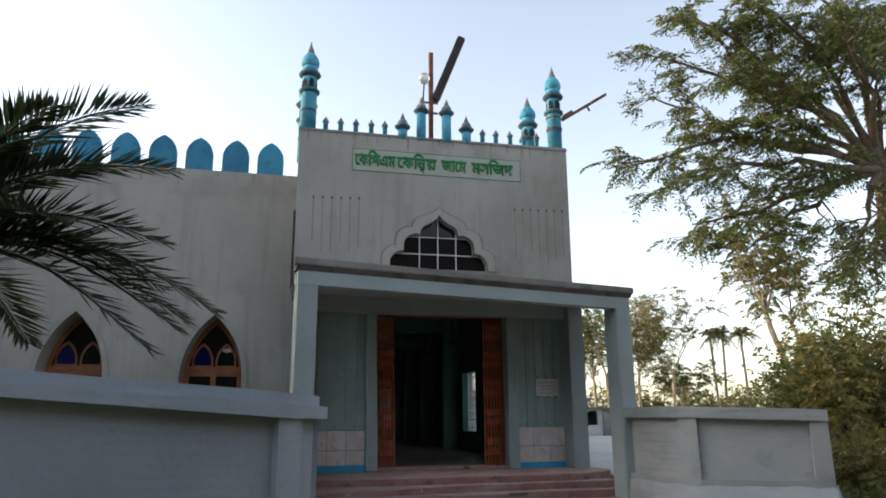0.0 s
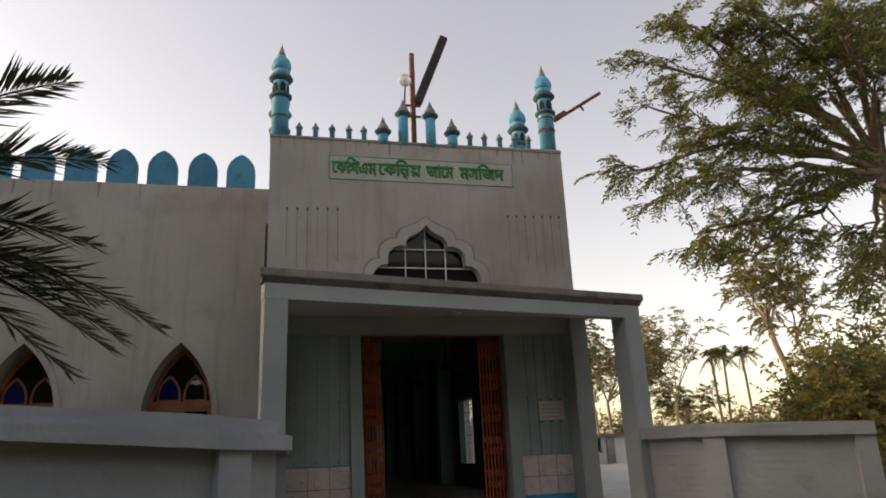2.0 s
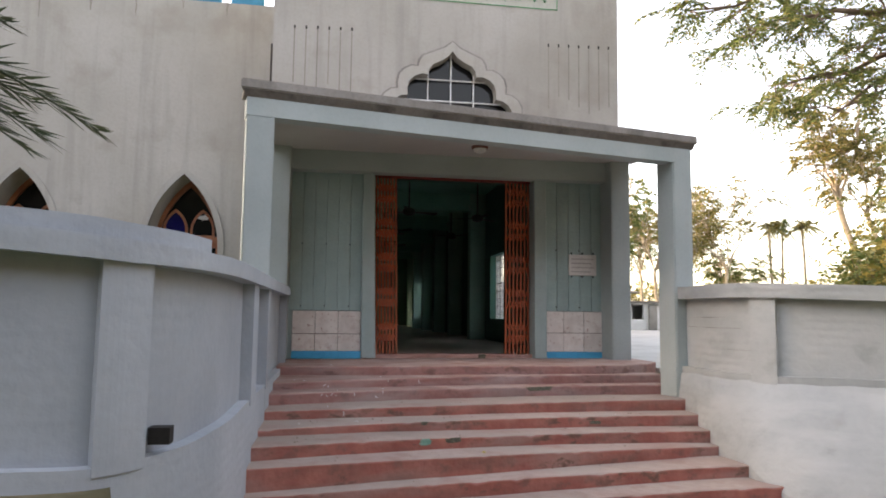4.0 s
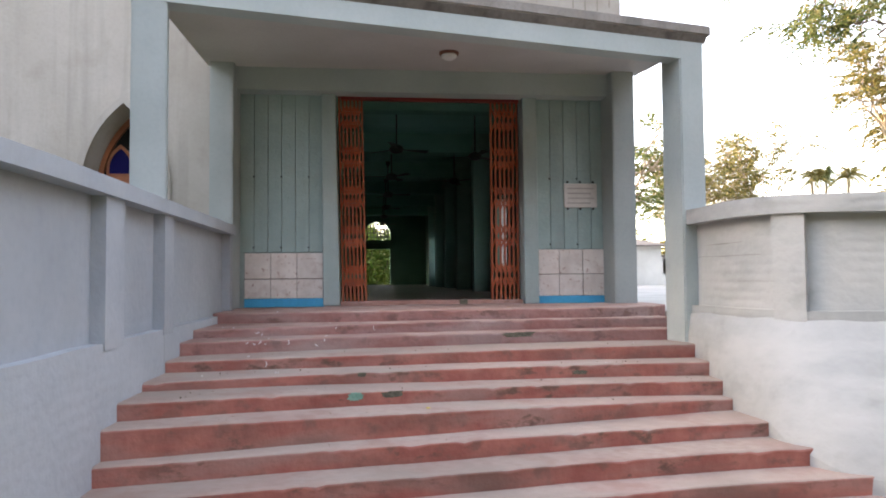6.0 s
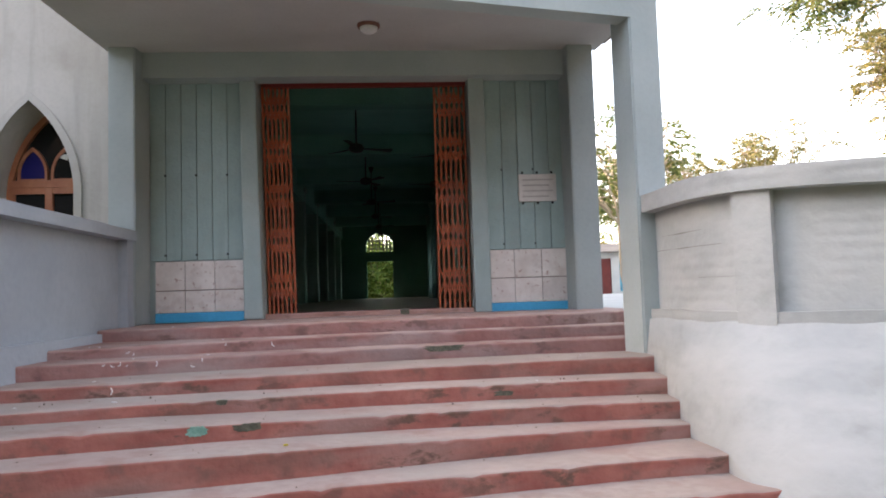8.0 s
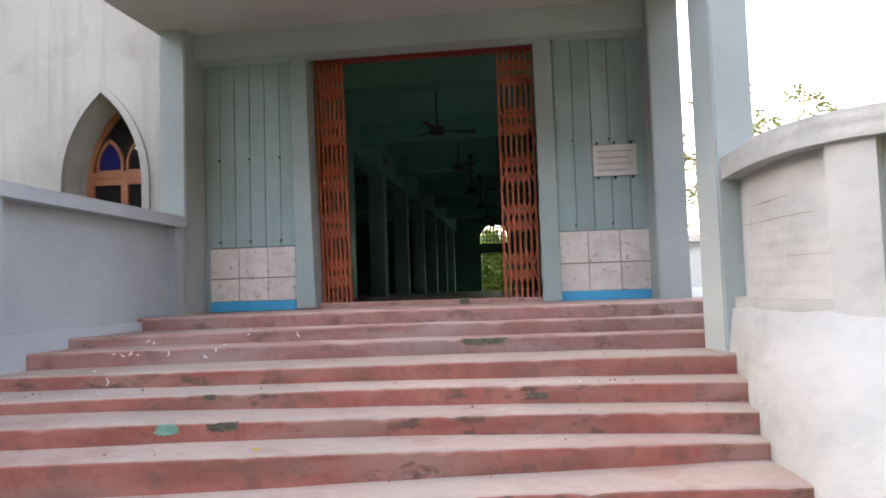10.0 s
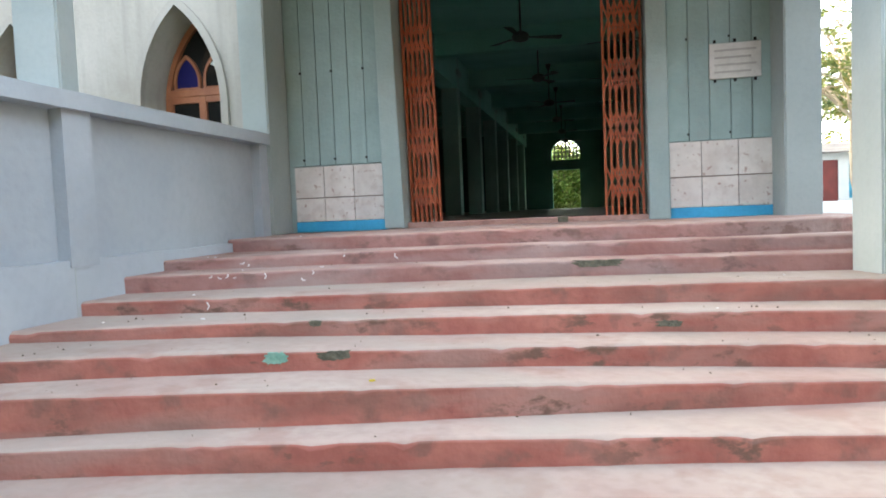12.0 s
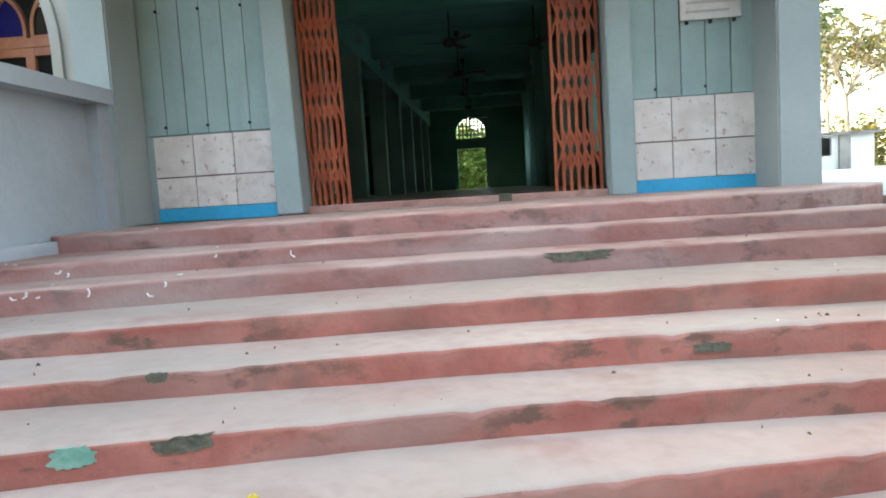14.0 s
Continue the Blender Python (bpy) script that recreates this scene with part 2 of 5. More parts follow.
SPLASH = material("white_paint_splash", (0.7, 0.66, 0.64), (0.8, 0.78, 0.76), 0.1, 0.8, 0.1)
BARK = material("bark", (0.10, 0.065, 0.045), (0.18, 0.13, 0.09), 0.3, 0.95, 0.8, 30)
PALEBARK = material("pale_bark", (0.30, 0.24, 0.17), (0.40, 0.33, 0.24), 0.4, 0.95, 0.5, 30)
SOIL = material("grassy_ground", (0.10, 0.09, 0.045), (0.09, 0.12, 0.035), 1.5, 0.95, 0.6, 8, stain=(0.22, 0.18, 0.12), amount=0.7)
PAVING = material("courtyard_concrete", (0.42, 0.41, 0.38), (0.5, 0.49, 0.46), 2.0, 0.95, 0.3, 14, stain=(0.32, 0.3, 0.27), amount=0.5)
ROOFTIN = material("tin_roof", (0.13, 0.11, 0.10), (0.22, 0.2, 0.18), 1.0, 0.7, 0.2)
LEAF = leafy("tree_leaf", (0.045, 0.072, 0.018), (0.105, 0.14, 0.035), (0.185, 0.16, 0.048))
# brighter shrub leaf: sunlight beyond the far door is put into the colour
LEAFSUNLIT = leafy("sunlit_toned_leaf", (0.09, 0.16, 0.03), (0.16, 0.25, 0.05), (0.28, 0.30, 0.08))
COLUMN = material("hall_column_paint", (0.26, 0.47, 0.41), (0.34, 0.54, 0.48), 0.8, 0.7, 0.1)
LEAFWARM = leafy("dry_leaf", (0.09, 0.095, 0.03), (0.19, 0.17, 0.05), (0.30, 0.22, 0.07))
LEAFPALM = leafy("palm_leaf", (0.022, 0.038, 0.016), (0.045, 0.065, 0.03), (0.10, 0.11, 0.06))
LEAFSHRUB = leafy("shrub_leaf", (0.085, 0.085, 0.02), (0.17, 0.15, 0.035), (0.28, 0.21, 0.05))


def glass_material(name, tint, rough=0.05, clear=0.6):
    m = bpy.data.materials.new(name)
    m.use_nodes = True
    b = m.node_tree.nodes["Principled BSDF"]
    b.inputs["Base Color"].default_value = (*tint, 1)
    b.inputs["Roughness"].default_value = rough
    b.inputs["Transmission Weight"].default_value = clear
    b.inputs["IOR"].default_value = 1.45
    b.inputs["Specular IOR Level"].default_value = 0.3
    return m


GLASS = glass_material("dark_pane_glass", (0.012, 0.013, 0.013), 0.05, 0.0)
BLUEGLASS = glass_material("blue_pane_glass", (0.015, 0.015, 0.12), 0.05, 0.2)
BULBGLASS = glass_material("bulb_glass", (0.75, 0.75, 0.72))

# ---- mesh helpers ----


def mesh_from(bm, name, mats):
    me = bpy.data.meshes.new(name)
    bm.normal_update()
    bm.to_mesh(me)
    bm.free()
    for m in mats if isinstance(mats, (list, tuple)) else [mats]:
        me.materials.append(m)
    return me


def part(name, bm, mats, parent=None, label="", smooth=False):
    me = mesh_from(bm, name, mats)
    if smooth:
        me.polygons.foreach_set("use_smooth", [True] * len(me.polygons))
    ob = new(name, me)
    if parent:
        ob.parent = parent
    return tagged(ob, label)


def thing(name, loc, label, category, group="", kind=""):
    ob = new(name)
    ob.location = loc
    return tagged(ob, label, category, group, kind)


def box(bm, x0, x1, y0, y1, z0, z1, bevel=0.0, mat=0):
    v = [bm.verts.new((x, y, z)) for z in (z0, z1) for x, y in ((x0, y0), (x1, y0), (x1, y1), (x0, y1))]
    f = [bm.faces.new([v[i] for i in q]) for q in ((3, 2, 1, 0), (4, 5, 6, 7), (0, 1, 5, 4), (1, 2, 6, 5), (2, 3, 7, 6), (3, 0, 4, 7))]
    for q in f:
        q.material_index = mat
    if bevel:
        bmesh.ops.bevel(bm, geom=list({e for q in f for e in q.edges}), offset=bevel, segments=2, affect="EDGES", profile=0.5)
    return bm


def boxed(*args, **kw):
    return box(bmesh.new(), *args, **kw)


def tube(bm, p, q, r0, r1, n=8, caps=True):
    p, q = Vector(p), Vector(q)
    a = (q - p).normalized()
    u = a.orthogonal().normalized()
    w = a.cross(u)
    rings = []
    for c, r in ((p, r0), (q, r1)):
        rings.append([bm.verts.new(c + r * (math.cos(t) * u + math.sin(t) * w)) for t in (2 * math.pi * i / n for i in range(n))])
    for i in range(n):
        bm.faces.new((rings[0][i], rings[0][(i + 1) % n], rings[1][(i + 1) % n], rings[1][i]))
    if caps:
        bm.faces.new(rings[0][::-1])
        bm.faces.new(rings[1])
    return bm


def lathe(bm, profile, n=16, at=(0, 0, 0)):
    rings = []
    for r, z in profile:
        if r < 1e-4:
            rings.append([bm.verts.new((at[0], at[1], at[2] + z))])
        else:
            rings.append([bm.verts.new((at[0] + r * math.cos(2 * math.pi * i / n), at[1] + r * math.sin(2 * math.pi * i / n), at[2] + z)) for i in range(n)])
    for a, b in zip(rings, rings[1:]):
        for i in range(n):
            j = (i + 1) % n
            q = [a[i % len(a)], a[j % len(a)], b[j % len(b)], b[i % len(b)]]
            q = [v for t, v in enumerate(q) if v not in q[:t]]
            if len(q) > 2:
                bm.faces.new(q)
    for ring, flip in ((rings[0], True), (rings[-1], False)):
        if len(ring) > 2:
            bm.faces.new(ring[::-1] if flip else ring)
    return bm


def slab(outer, holes, y0, y1):
    """An upright slab in the x-z plane with openings through it."""
    bm = bmesh.new()
    edges = []
    for loop in (outer, *holes):
        vs = [bm.verts.new((x, y0, z)) for x, z in loop]
        edges += [bm.edges.new((a, b)) for a, b in zip(vs, vs[1:] + vs[:1])]
    bmesh.ops.triangle_fill(bm, use_beauty=True, use_dissolve=False, edges=edges, normal=(0, -1, 0))
    ext = bmesh.ops.extrude_face_region(bm, geom=bm.faces[:])
    for v in ext["geom"]:
        if isinstance(v, bmesh.types.BMVert):
            v.co.y = y1
    bmesh.ops.recalc_face_normals(bm, faces=bm.faces[:])
    return bm


def band(inner, outer, y0, y1):
    """A moulding between two open lines of equal length in the x-z plane."""
    bm = bmesh.new()
    rows = [[bm.verts.new((x, y, z)) for x, z in line] for line, y in ((inner, y1), (inner, y0), (outer, y0), (outer, y1))]
    for a, b in zip(rows, rows[1:] + rows[:1]):
        for i in range(len(a) - 1):
            bm.faces.new((a[i], a[i + 1], b[i + 1], b[i]))
    for i in (0, -1):
        bm.faces.new([r[i] for r in rows])
    bmesh.ops.recalc_face_normals(bm, faces=bm.faces[:])
    return bm


def smooth_line(points, steps=6):
    out = []
    pts = [Vector(p) for p in points]
    pts = [2 * pts[0] - pts[1], *pts, 2 * pts[-1] - pts[-2]]
    for i in range(1, len(pts) - 2):
        a, b, c, d = pts[i - 1:i + 3]
        for s in range(steps):
            t = s / steps
            out.append(0.5 * (2 * b + (c - a) * t + (2 * a - 5 * b + 4 * c - d) * t * t + (3 * b - a - 3 * c + d) * t ** 3))
    return out + [pts[-2]]


def ribbon(line, near, far, z0, z1, wobble=0.0, lift=None):
    """A wall along a plan line; offsets are metres to the right of the way it runs; lift raises its upper edges along the way."""
    bm = bmesh.new()
    rows = []
    for i, p in enumerate(line):
        d = (line[min(i + 1, len(line) - 1)] - line[max(i - 1, 0)]).normalized()
        nrm = Vector((d.y, -d.x))
        w = wobble * noise.noise((p.x * 2, p.y * 2, z1))
        up = lift(p.x) if lift else 0.0
        rows.append([bm.verts.new((p.x + nrm.x * o, p.y + nrm.y * o, z + (w if z == z1 else 0) + (up if z > 2.2 else 0))) for o, z in ((near, z0), (near, z1), (far, z1), (far, z0))])
    for a, b in zip(rows, rows[1:]):
        for i in range(4):
            bm.faces.new((a[i], a[(i + 1) % 4], b[(i + 1) % 4], b[i]))
    bm.faces.new(rows[0][::-1])
    bm.faces.new(rows[-1])
    bmesh.ops.recalc_face_normals(bm, faces=bm.faces[:])
    return bm


def nearest(line, x, y):
    return min(range(len(line)), key=lambda i: (line[i] - Vector((x, y))).length)


# ---- ground ----
FLOOR, YARD, FOOT = 1.87, 1.70, 0.5


def ground_height(x, y):
    low = 1.12 + (FOOT - 1.12) * min(1, max(0, (y - 1.0) / 4.6))
    if x < 0.3:
        edge, wide = 5.85, 0.2
    elif x < 5.2:
        edge, wide = 11.2, 0.2
    elif x < 6.6:
        edge, wide = float(np.interp(x, (5.03, 5.12, 5.28, 5.55, 5.95, 6.3, 6.68), (9.75, 9.48, 9.25, 9.04, 8.84, 8.69, 8.52))) + 0.1, 0.12
    else:
        edge, wide = 8.4 - 0.4 * min(6, x - 6.6), 0.15 + 0.6 * min(6, x - 6.6)
    s = min(1, max(0, (y - edge) / wide))
    s = s * s * (3 - 2 * s)
    bump_ = 0.05 * noise.noise((x * 0.4, y * 0.4, 0)) if (x > 6.6 or y < 5.8) and y < 60 else 0
    return low + (YARD - low) * s + bump_


def ground():
    def axis(a, b, fine):
        mid = list(np.arange(a, b, fine))
        out = [b + 0.3 * 1.22 ** i for i in range(0, 40)]
        neg = [a - 0.3 * 1.22 ** i for i in range(0, 40)]
        return sorted(neg) + mid + out
    xs, ys = axis(-3, 8, 0.1), axis(3, 13, 0.1)
    verts = [(x, y, ground_height(x, y)) for y in ys for x in xs]
    w = len(xs)
    faces = [(j * w + i, j * w + i + 1, (j + 1) * w + i + 1, (j + 1) * w + i) for j in range(len(ys) - 1) for i in range(w - 1)]
    me = bpy.data.meshes.new("ground")
    me.from_pydata(verts, [], faces)
    me.materials.append(SOIL)
    me.polygons.foreach_set("use_smooth", [True] * len(me.polygons))
    tagged(new("ground", me), "uneven grassy earth with bare patches", "ground", kind="structure")


ground()
tagged(part("pavement", boxed(5.35, 26, 11.2, 40, 1.5, 1.76), PAVING), "pale worn concrete courtyard beside the porch", "pavement", kind="structure")

# ---- boundary walls ----
LEFT_LINE = smooth_line([(-9, 5.4), (-5, 5.8), (-3, 5.98), (-1, 6.08), (-0.3, 6.1), (0.12, 6.16), (0.31, 6.33), (0.45, 6.68), (0.53, 7.2), (0.55, 7.8), (0.55, 8.4), (0.55, 9.0), (0.55, 9.6), (0.55, 10.2), (0.55, 10.8), (0.55, 11.4), (0.55, 11.98)], 8)
RIGHT_LINE = smooth_line([(5.0, 10.8), (4.99, 10.4), (5.0, 10.0), (5.03, 9.75), (5.12, 9.48), (5.28, 9.25), (5.55, 9.04), (5.95, 8.84), (6.3, 8.69), (6.68, 8.52)], 8)


def boundary_wall(name, line, label, pilasters, drop, foot, top, cap, paint, lift):
    wall = tagged(part(name, ribbon(line, -0.24, -0.12, 1.0, 2.645, 0, lift), paint), label, "wall", kind="structure")
    part("plinth", ribbon(line, -0.25, -0.045, drop, foot, 0.012), paint, wall)
    part("coping", ribbon(line, -0.29, 0.0, 2.64, top, 0.01, lift), paint, wall)
    if cap:
        part("coping_cap", ribbon(line[:nearest(line, *cap)], -0.27, -0.05, top - 0.005, top + 0.08, 0.01, lift), paint, wall)
    for a, b in pilasters:
        i, j = sorted((nearest(line, *a), nearest(line, *b)))
        part("pilaster", ribbon(line[i:j + 1], -0.16, -0.035, 1.75, 2.642, 0, lift), paint, wall)
    return wall


left_wall = boundary_wall("wall_left", LEFT_LINE, "grey-white limewashed curved boundary wall with recessed panels",
                          [((-6.2, 5.68), (-5.9, 5.7)), ((-3.1, 5.97), (-2.85, 5.99)), ((0.15, 6.18), (0.33, 6.38)), ((0.55, 8.42), (0.55, 8.71)), ((0.55, 9.5), (0.55, 9.75)), ((0.55, 11.8), (0.55, 11.98))],
                          0.0, 1.79, 2.738, (0.5, 7.0), WALLPAINT_SHADE, lambda x: 0.078 * min(2.5, max(0.0, 0.25 - x)))
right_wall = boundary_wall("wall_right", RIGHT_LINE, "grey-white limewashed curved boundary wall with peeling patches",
                           [((5.16, 9.42), (5.32, 9.225)), ((6.5, 8.6), (6.68, 8.52))], 0.0, 1.88, 2.78, None, PEELING_LIT, lambda x: -0.035 * max(0.0, x - 5.1))
for x0, x1, z in ((0.12, 0.34, 2.44), (0.05, 0.42, 2.33), (0.3, 0.48, 2.11)):
    n = len(RIGHT_LINE)
    part("crack", ribbon(RIGHT_LINE[int(x0 * n):int(x1 * n)], -0.124, -0.1175, z - 0.001, z + 0.0015, 0.03), HAIRLINE, right_wall, "hairline crack along a brick course")
FOOT_LINE = smooth_line([(4.99, 10.75, 1.60), (4.99, 10.45, 1.50), (4.95, 10.1, 1.40), (4.90, 9.75, 1.29), (4.90, 9.5, 1.18), (4.91, 9.1, 1.08), (4.95, 8.85, 0.97), (5.12, 8.55, 0.86), (5.5, 8.3, 0.8), (6.0, 8.05, 0.72), (6.5, 7.85, 0.65)], 8)


def wall_footing():
    """The plastered skirt that slopes from the wall's plinth down to the ends of the steps."""
    bm = bmesh.new()
    rows = []
    last, count = len(RIGHT_LINE) - 1, len(FOOT_LINE) - 1
    for i, f in enumerate(FOOT_LINE):
        s = last * i / count
        a = RIGHT_LINE[int(s)].lerp(RIGHT_LINE[min(int(s) + 1, last)], s - int(s))
        w = 0.02 * noise.noise((f.x * 3, f.y * 3, 0))
        m = Vector(((a.x + f.x) / 2, (a.y + f.y) / 2))
        rows.append([bm.verts.new(p) for p in ((a.x + 0.1, a.y + 0.1, 0), (a.x + 0.12, a.y + 0.12, 1.83), (a.x + 0.03, a.y + 0.03, 1.81 + w), (m.x, m.y, 0.55 * 1.72 + 0.45 * f.z + w), (f.x + w, f.y, f.z), (f.x + w, f.y, 0))])
    for a, b_ in zip(rows, rows[1:]):
        for k in range(6):
            face = bm.faces.new((a[k], a[(k + 1) % 6], b_[(k + 1) % 6], b_[k]))
            face.smooth = k in (2, 3)
    bm.faces.new(rows[0][::-1])
    bm.faces.new(rows[-1])
    bmesh.ops.recalc_face_normals(bm, faces=bm.faces[:])
    part("footing", bm, PEELING_LIT, right_wall)


wall_footing()
# no opening is cut, a dark block paints the drain's inner shade
part("drain_hole", boxed(0.29, 0.385, 6.45, 6.53, 1.835, 1.91), DARKFILL, left_wall, "dark block painted as the shade in a drain hole")

# three unseen walls, added to shut out low sky and dim the porch
tagged(part("wall_neighbour", boxed(14.5, 14.9, -9.0, 12.0, 0.0, 9.5), BLOCKERDARK), "unseen dark wall added on the right to block low sky", "wall", kind="structure")
tagged(part("wall_lane", boxed(-16.4, -16.0, -9.0, 13.0, 0.0, 9.5), BLOCKERDARK), "unseen dark wall added on the left to block low sky", "wall", kind="structure")
tagged(part("wall_street", boxed(-30, 34, -9.4, -9.0, 0.0, 11.5), BLOCKERDARK), "unseen dark wall added behind the camera to block low sky", "wall", kind="structure")

# ---- staircase ----
STEPS = 12


# the edge of each step where it meets the left wall, in the middle and at the right; the height of its top, and how far it lifts to the left and right
NOSE_LEFT = (11.3, 10.375, 9.963, 9.579, 9.07, 8.62, 8.38, 8.25, 7.95, 7.6, 7.25, 6.9)
NOSE_MID = (11.08, 10.835, 10.55, 10.02, 9.697, 9.35, 9.0, 8.75, 8.45, 8.17, 7.85, 7.5)
NOSE_RIGHT = (11.25, 11.04, 10.797, 10.35, 10.02, 9.73, 9.56, 9.1, 8.74, 8.45, 8.1, 7.8)
STEP_TOP = (1.842, 1.742, 1.645, 1.54, 1.443, 1.343, 1.248, 1.1, 0.98, 0.858, 0.74, 0.62)
STEP_LIFT = (-0.02, -0.02, 0.01, 0.011, 0.028, 0.072, 0.062, 0.035, 0.04, 0.04, 0.04, 0.04)
STEP_FALL = (0.0, 0.0, 0.0, 0.005, 0.031, 0.049, 0.075, 0.017, 0.0, 0.0, 0.0, 0.0)


def nose(k, x):
    """Where the edge of step k (1 is the landing's) lies at x."""
    x = min(x, 5.6)
    a, m, c = 0.5, 2.6, 4.9
    return (NOSE_LEFT[k - 1] * (x - m) * (x - c) / ((a - m) * (a - c)) + NOSE_MID[k - 1] * (x - a) * (x - c) / ((m - a) * (m - c))
            + NOSE_RIGHT[k - 1] * (x - a) * (x - m) / ((c - a) * (c - m)))


def edge(k, x):
    """The worn, wavy line of that edge."""
    turn = 0.55 * max(0, x - 4.45) ** 2 if k == 1 else 0
    return nose(k, x) + turn + 0.014 * noise.noise((x * 1.3, k * 3.1, 0)) + 0.005 * noise.noise((x * 9, k, 5)) + 0.0025 * noise.noise((x * 27, k, 7))


def step_height(k, x=2.6):
    return STEP_TOP[k - 1] + STEP_LIFT[k - 1] * max(0, (2.6 - x) / 2.1) - STEP_FALL[k - 1] * min(1.2, max(0, (x - 2.6) / 2.3))


def step(k, stairs):
    bm = bmesh.new()
    x0, x1 = (0.46 if k < 9 else -0.4), (5.06 if k < 6 else 5.4 if k < 8 else 6.6)
    if k == 1:
        x1 = 5.3
    rows = []
    count = int((x1 - x0) / 0.06)
    for i in range(count + 1):
        x = x0 + (x1 - x0) * i / count
        z = step_height(k, x)
        y = edge(k, x)
        chip = max(0, noise.noise((x * 9, k * 7.7, 2)) - 0.22) * 0.05 + max(0, noise.noise((x * 21, k * 3.1, 5)) - 0.25) * 0.02
        back = 12.66 if k == 1 else nose(k - 1, x) + 0.06
        wave = 0.006 * noise.noise((x * 2.3, k * 1.3, 9))
        rows.append([bm.verts.new(p) for p in ((x, y + 0.012, z - 0.2), (x, y + 0.004, z - 0.02 - chip), (x, y + 0.005 + chip * 0.5, z - 0.010 - chip * 0.6), (x, y + 0.018 + chip, z - 0.001 + wave), (x, back, z + wave * 0.5 - (0.0 if k == 1 else 0.004)), (x, back, z - 0.2))])
    for a, b in zip(rows, rows[1:]):
        for i in range(6):
            f = bm.faces.new((a[i], b[i], b[(i + 1) % 6], a[(i + 1) % 6]))
            f.material_index = 1 if i in (2, 3) else 0
            f.smooth = i in (1, 2)
    bm.faces.new(rows[0])
    bm.faces.new(rows[-1][::-1])
    bmesh.ops.recalc_face_normals(bm, faces=bm.faces[:])
    return part("step", bm, [RISERFADED if k < 4 else RISER, TREADRED if k < 4 else TREAD], stairs)


staircase = thing("staircase", (0, 0, 0), "broad shallow red-oxide steps with worn pink treads", "stairs", kind="structure")
for k in range(1, STEPS + 1):
    step(k, staircase)


def blot(name, k, x, w, h, mat, label, seed, top=0.0):
    """A worn patch with an uneven outline on the riser of step k."""
    bm = bmesh.new()
    z = step_height(k, x)
    ring = []
    for i in range(34):
        a = 2 * math.pi * i / 34
        c, s = math.cos(a), math.sin(a)
        q = max(abs(c), abs(s)) ** 0.6 * (1 + 0.3 * noise.noise((c * 2, s * 2, seed)) + 0.3 * noise.noise((c * 6, s * 6, seed))) * (1.16 - 0.22 * s)
        px, pz = x + w / 2 * c / q, z - top - 0.008 - h / 2 + h / 2 * s / q
        ring.append(bm.verts.new((px, edge(k, px) + 0.001, max(z - 0.1, min(pz, z - 0.006)))))
    f = bm.faces.new(ring)
    ext = bmesh.ops.extrude_face_region(bm, geom=[f])
    for v in ext["geom"]:
        if isinstance(v, bmesh.types.BMVert):
            v.co.y += 0.02
    bmesh.ops.recalc_face_normals(bm, faces=bm.faces[:])
    part(name, bm, mat, staircase, label)


blot("paint_patch", 6, 1.91, 0.115, 0.062, GREENPATCH, "exposed green paint under broken red plaster", 1)
blot("brick_patch", 6, 2.17, 0.17, 0.05, BRICKPATCH, "broken edge showing mossy brick", 2)
blot("brick_patch", 3, 3.40, 0.34, 0.05, BRICKPATCH, "broken edge showing mossy brick", 3)
blot("brick_patch", 5, 1.95, 0.07, 0.035, BRICKPATCH, "broken edge showing mossy brick", 4)
blot("brick_patch", 5, 3.75, 0.14, 0.035, BRICKPATCH, "broken edge showing mossy brick", 6, 0.045)


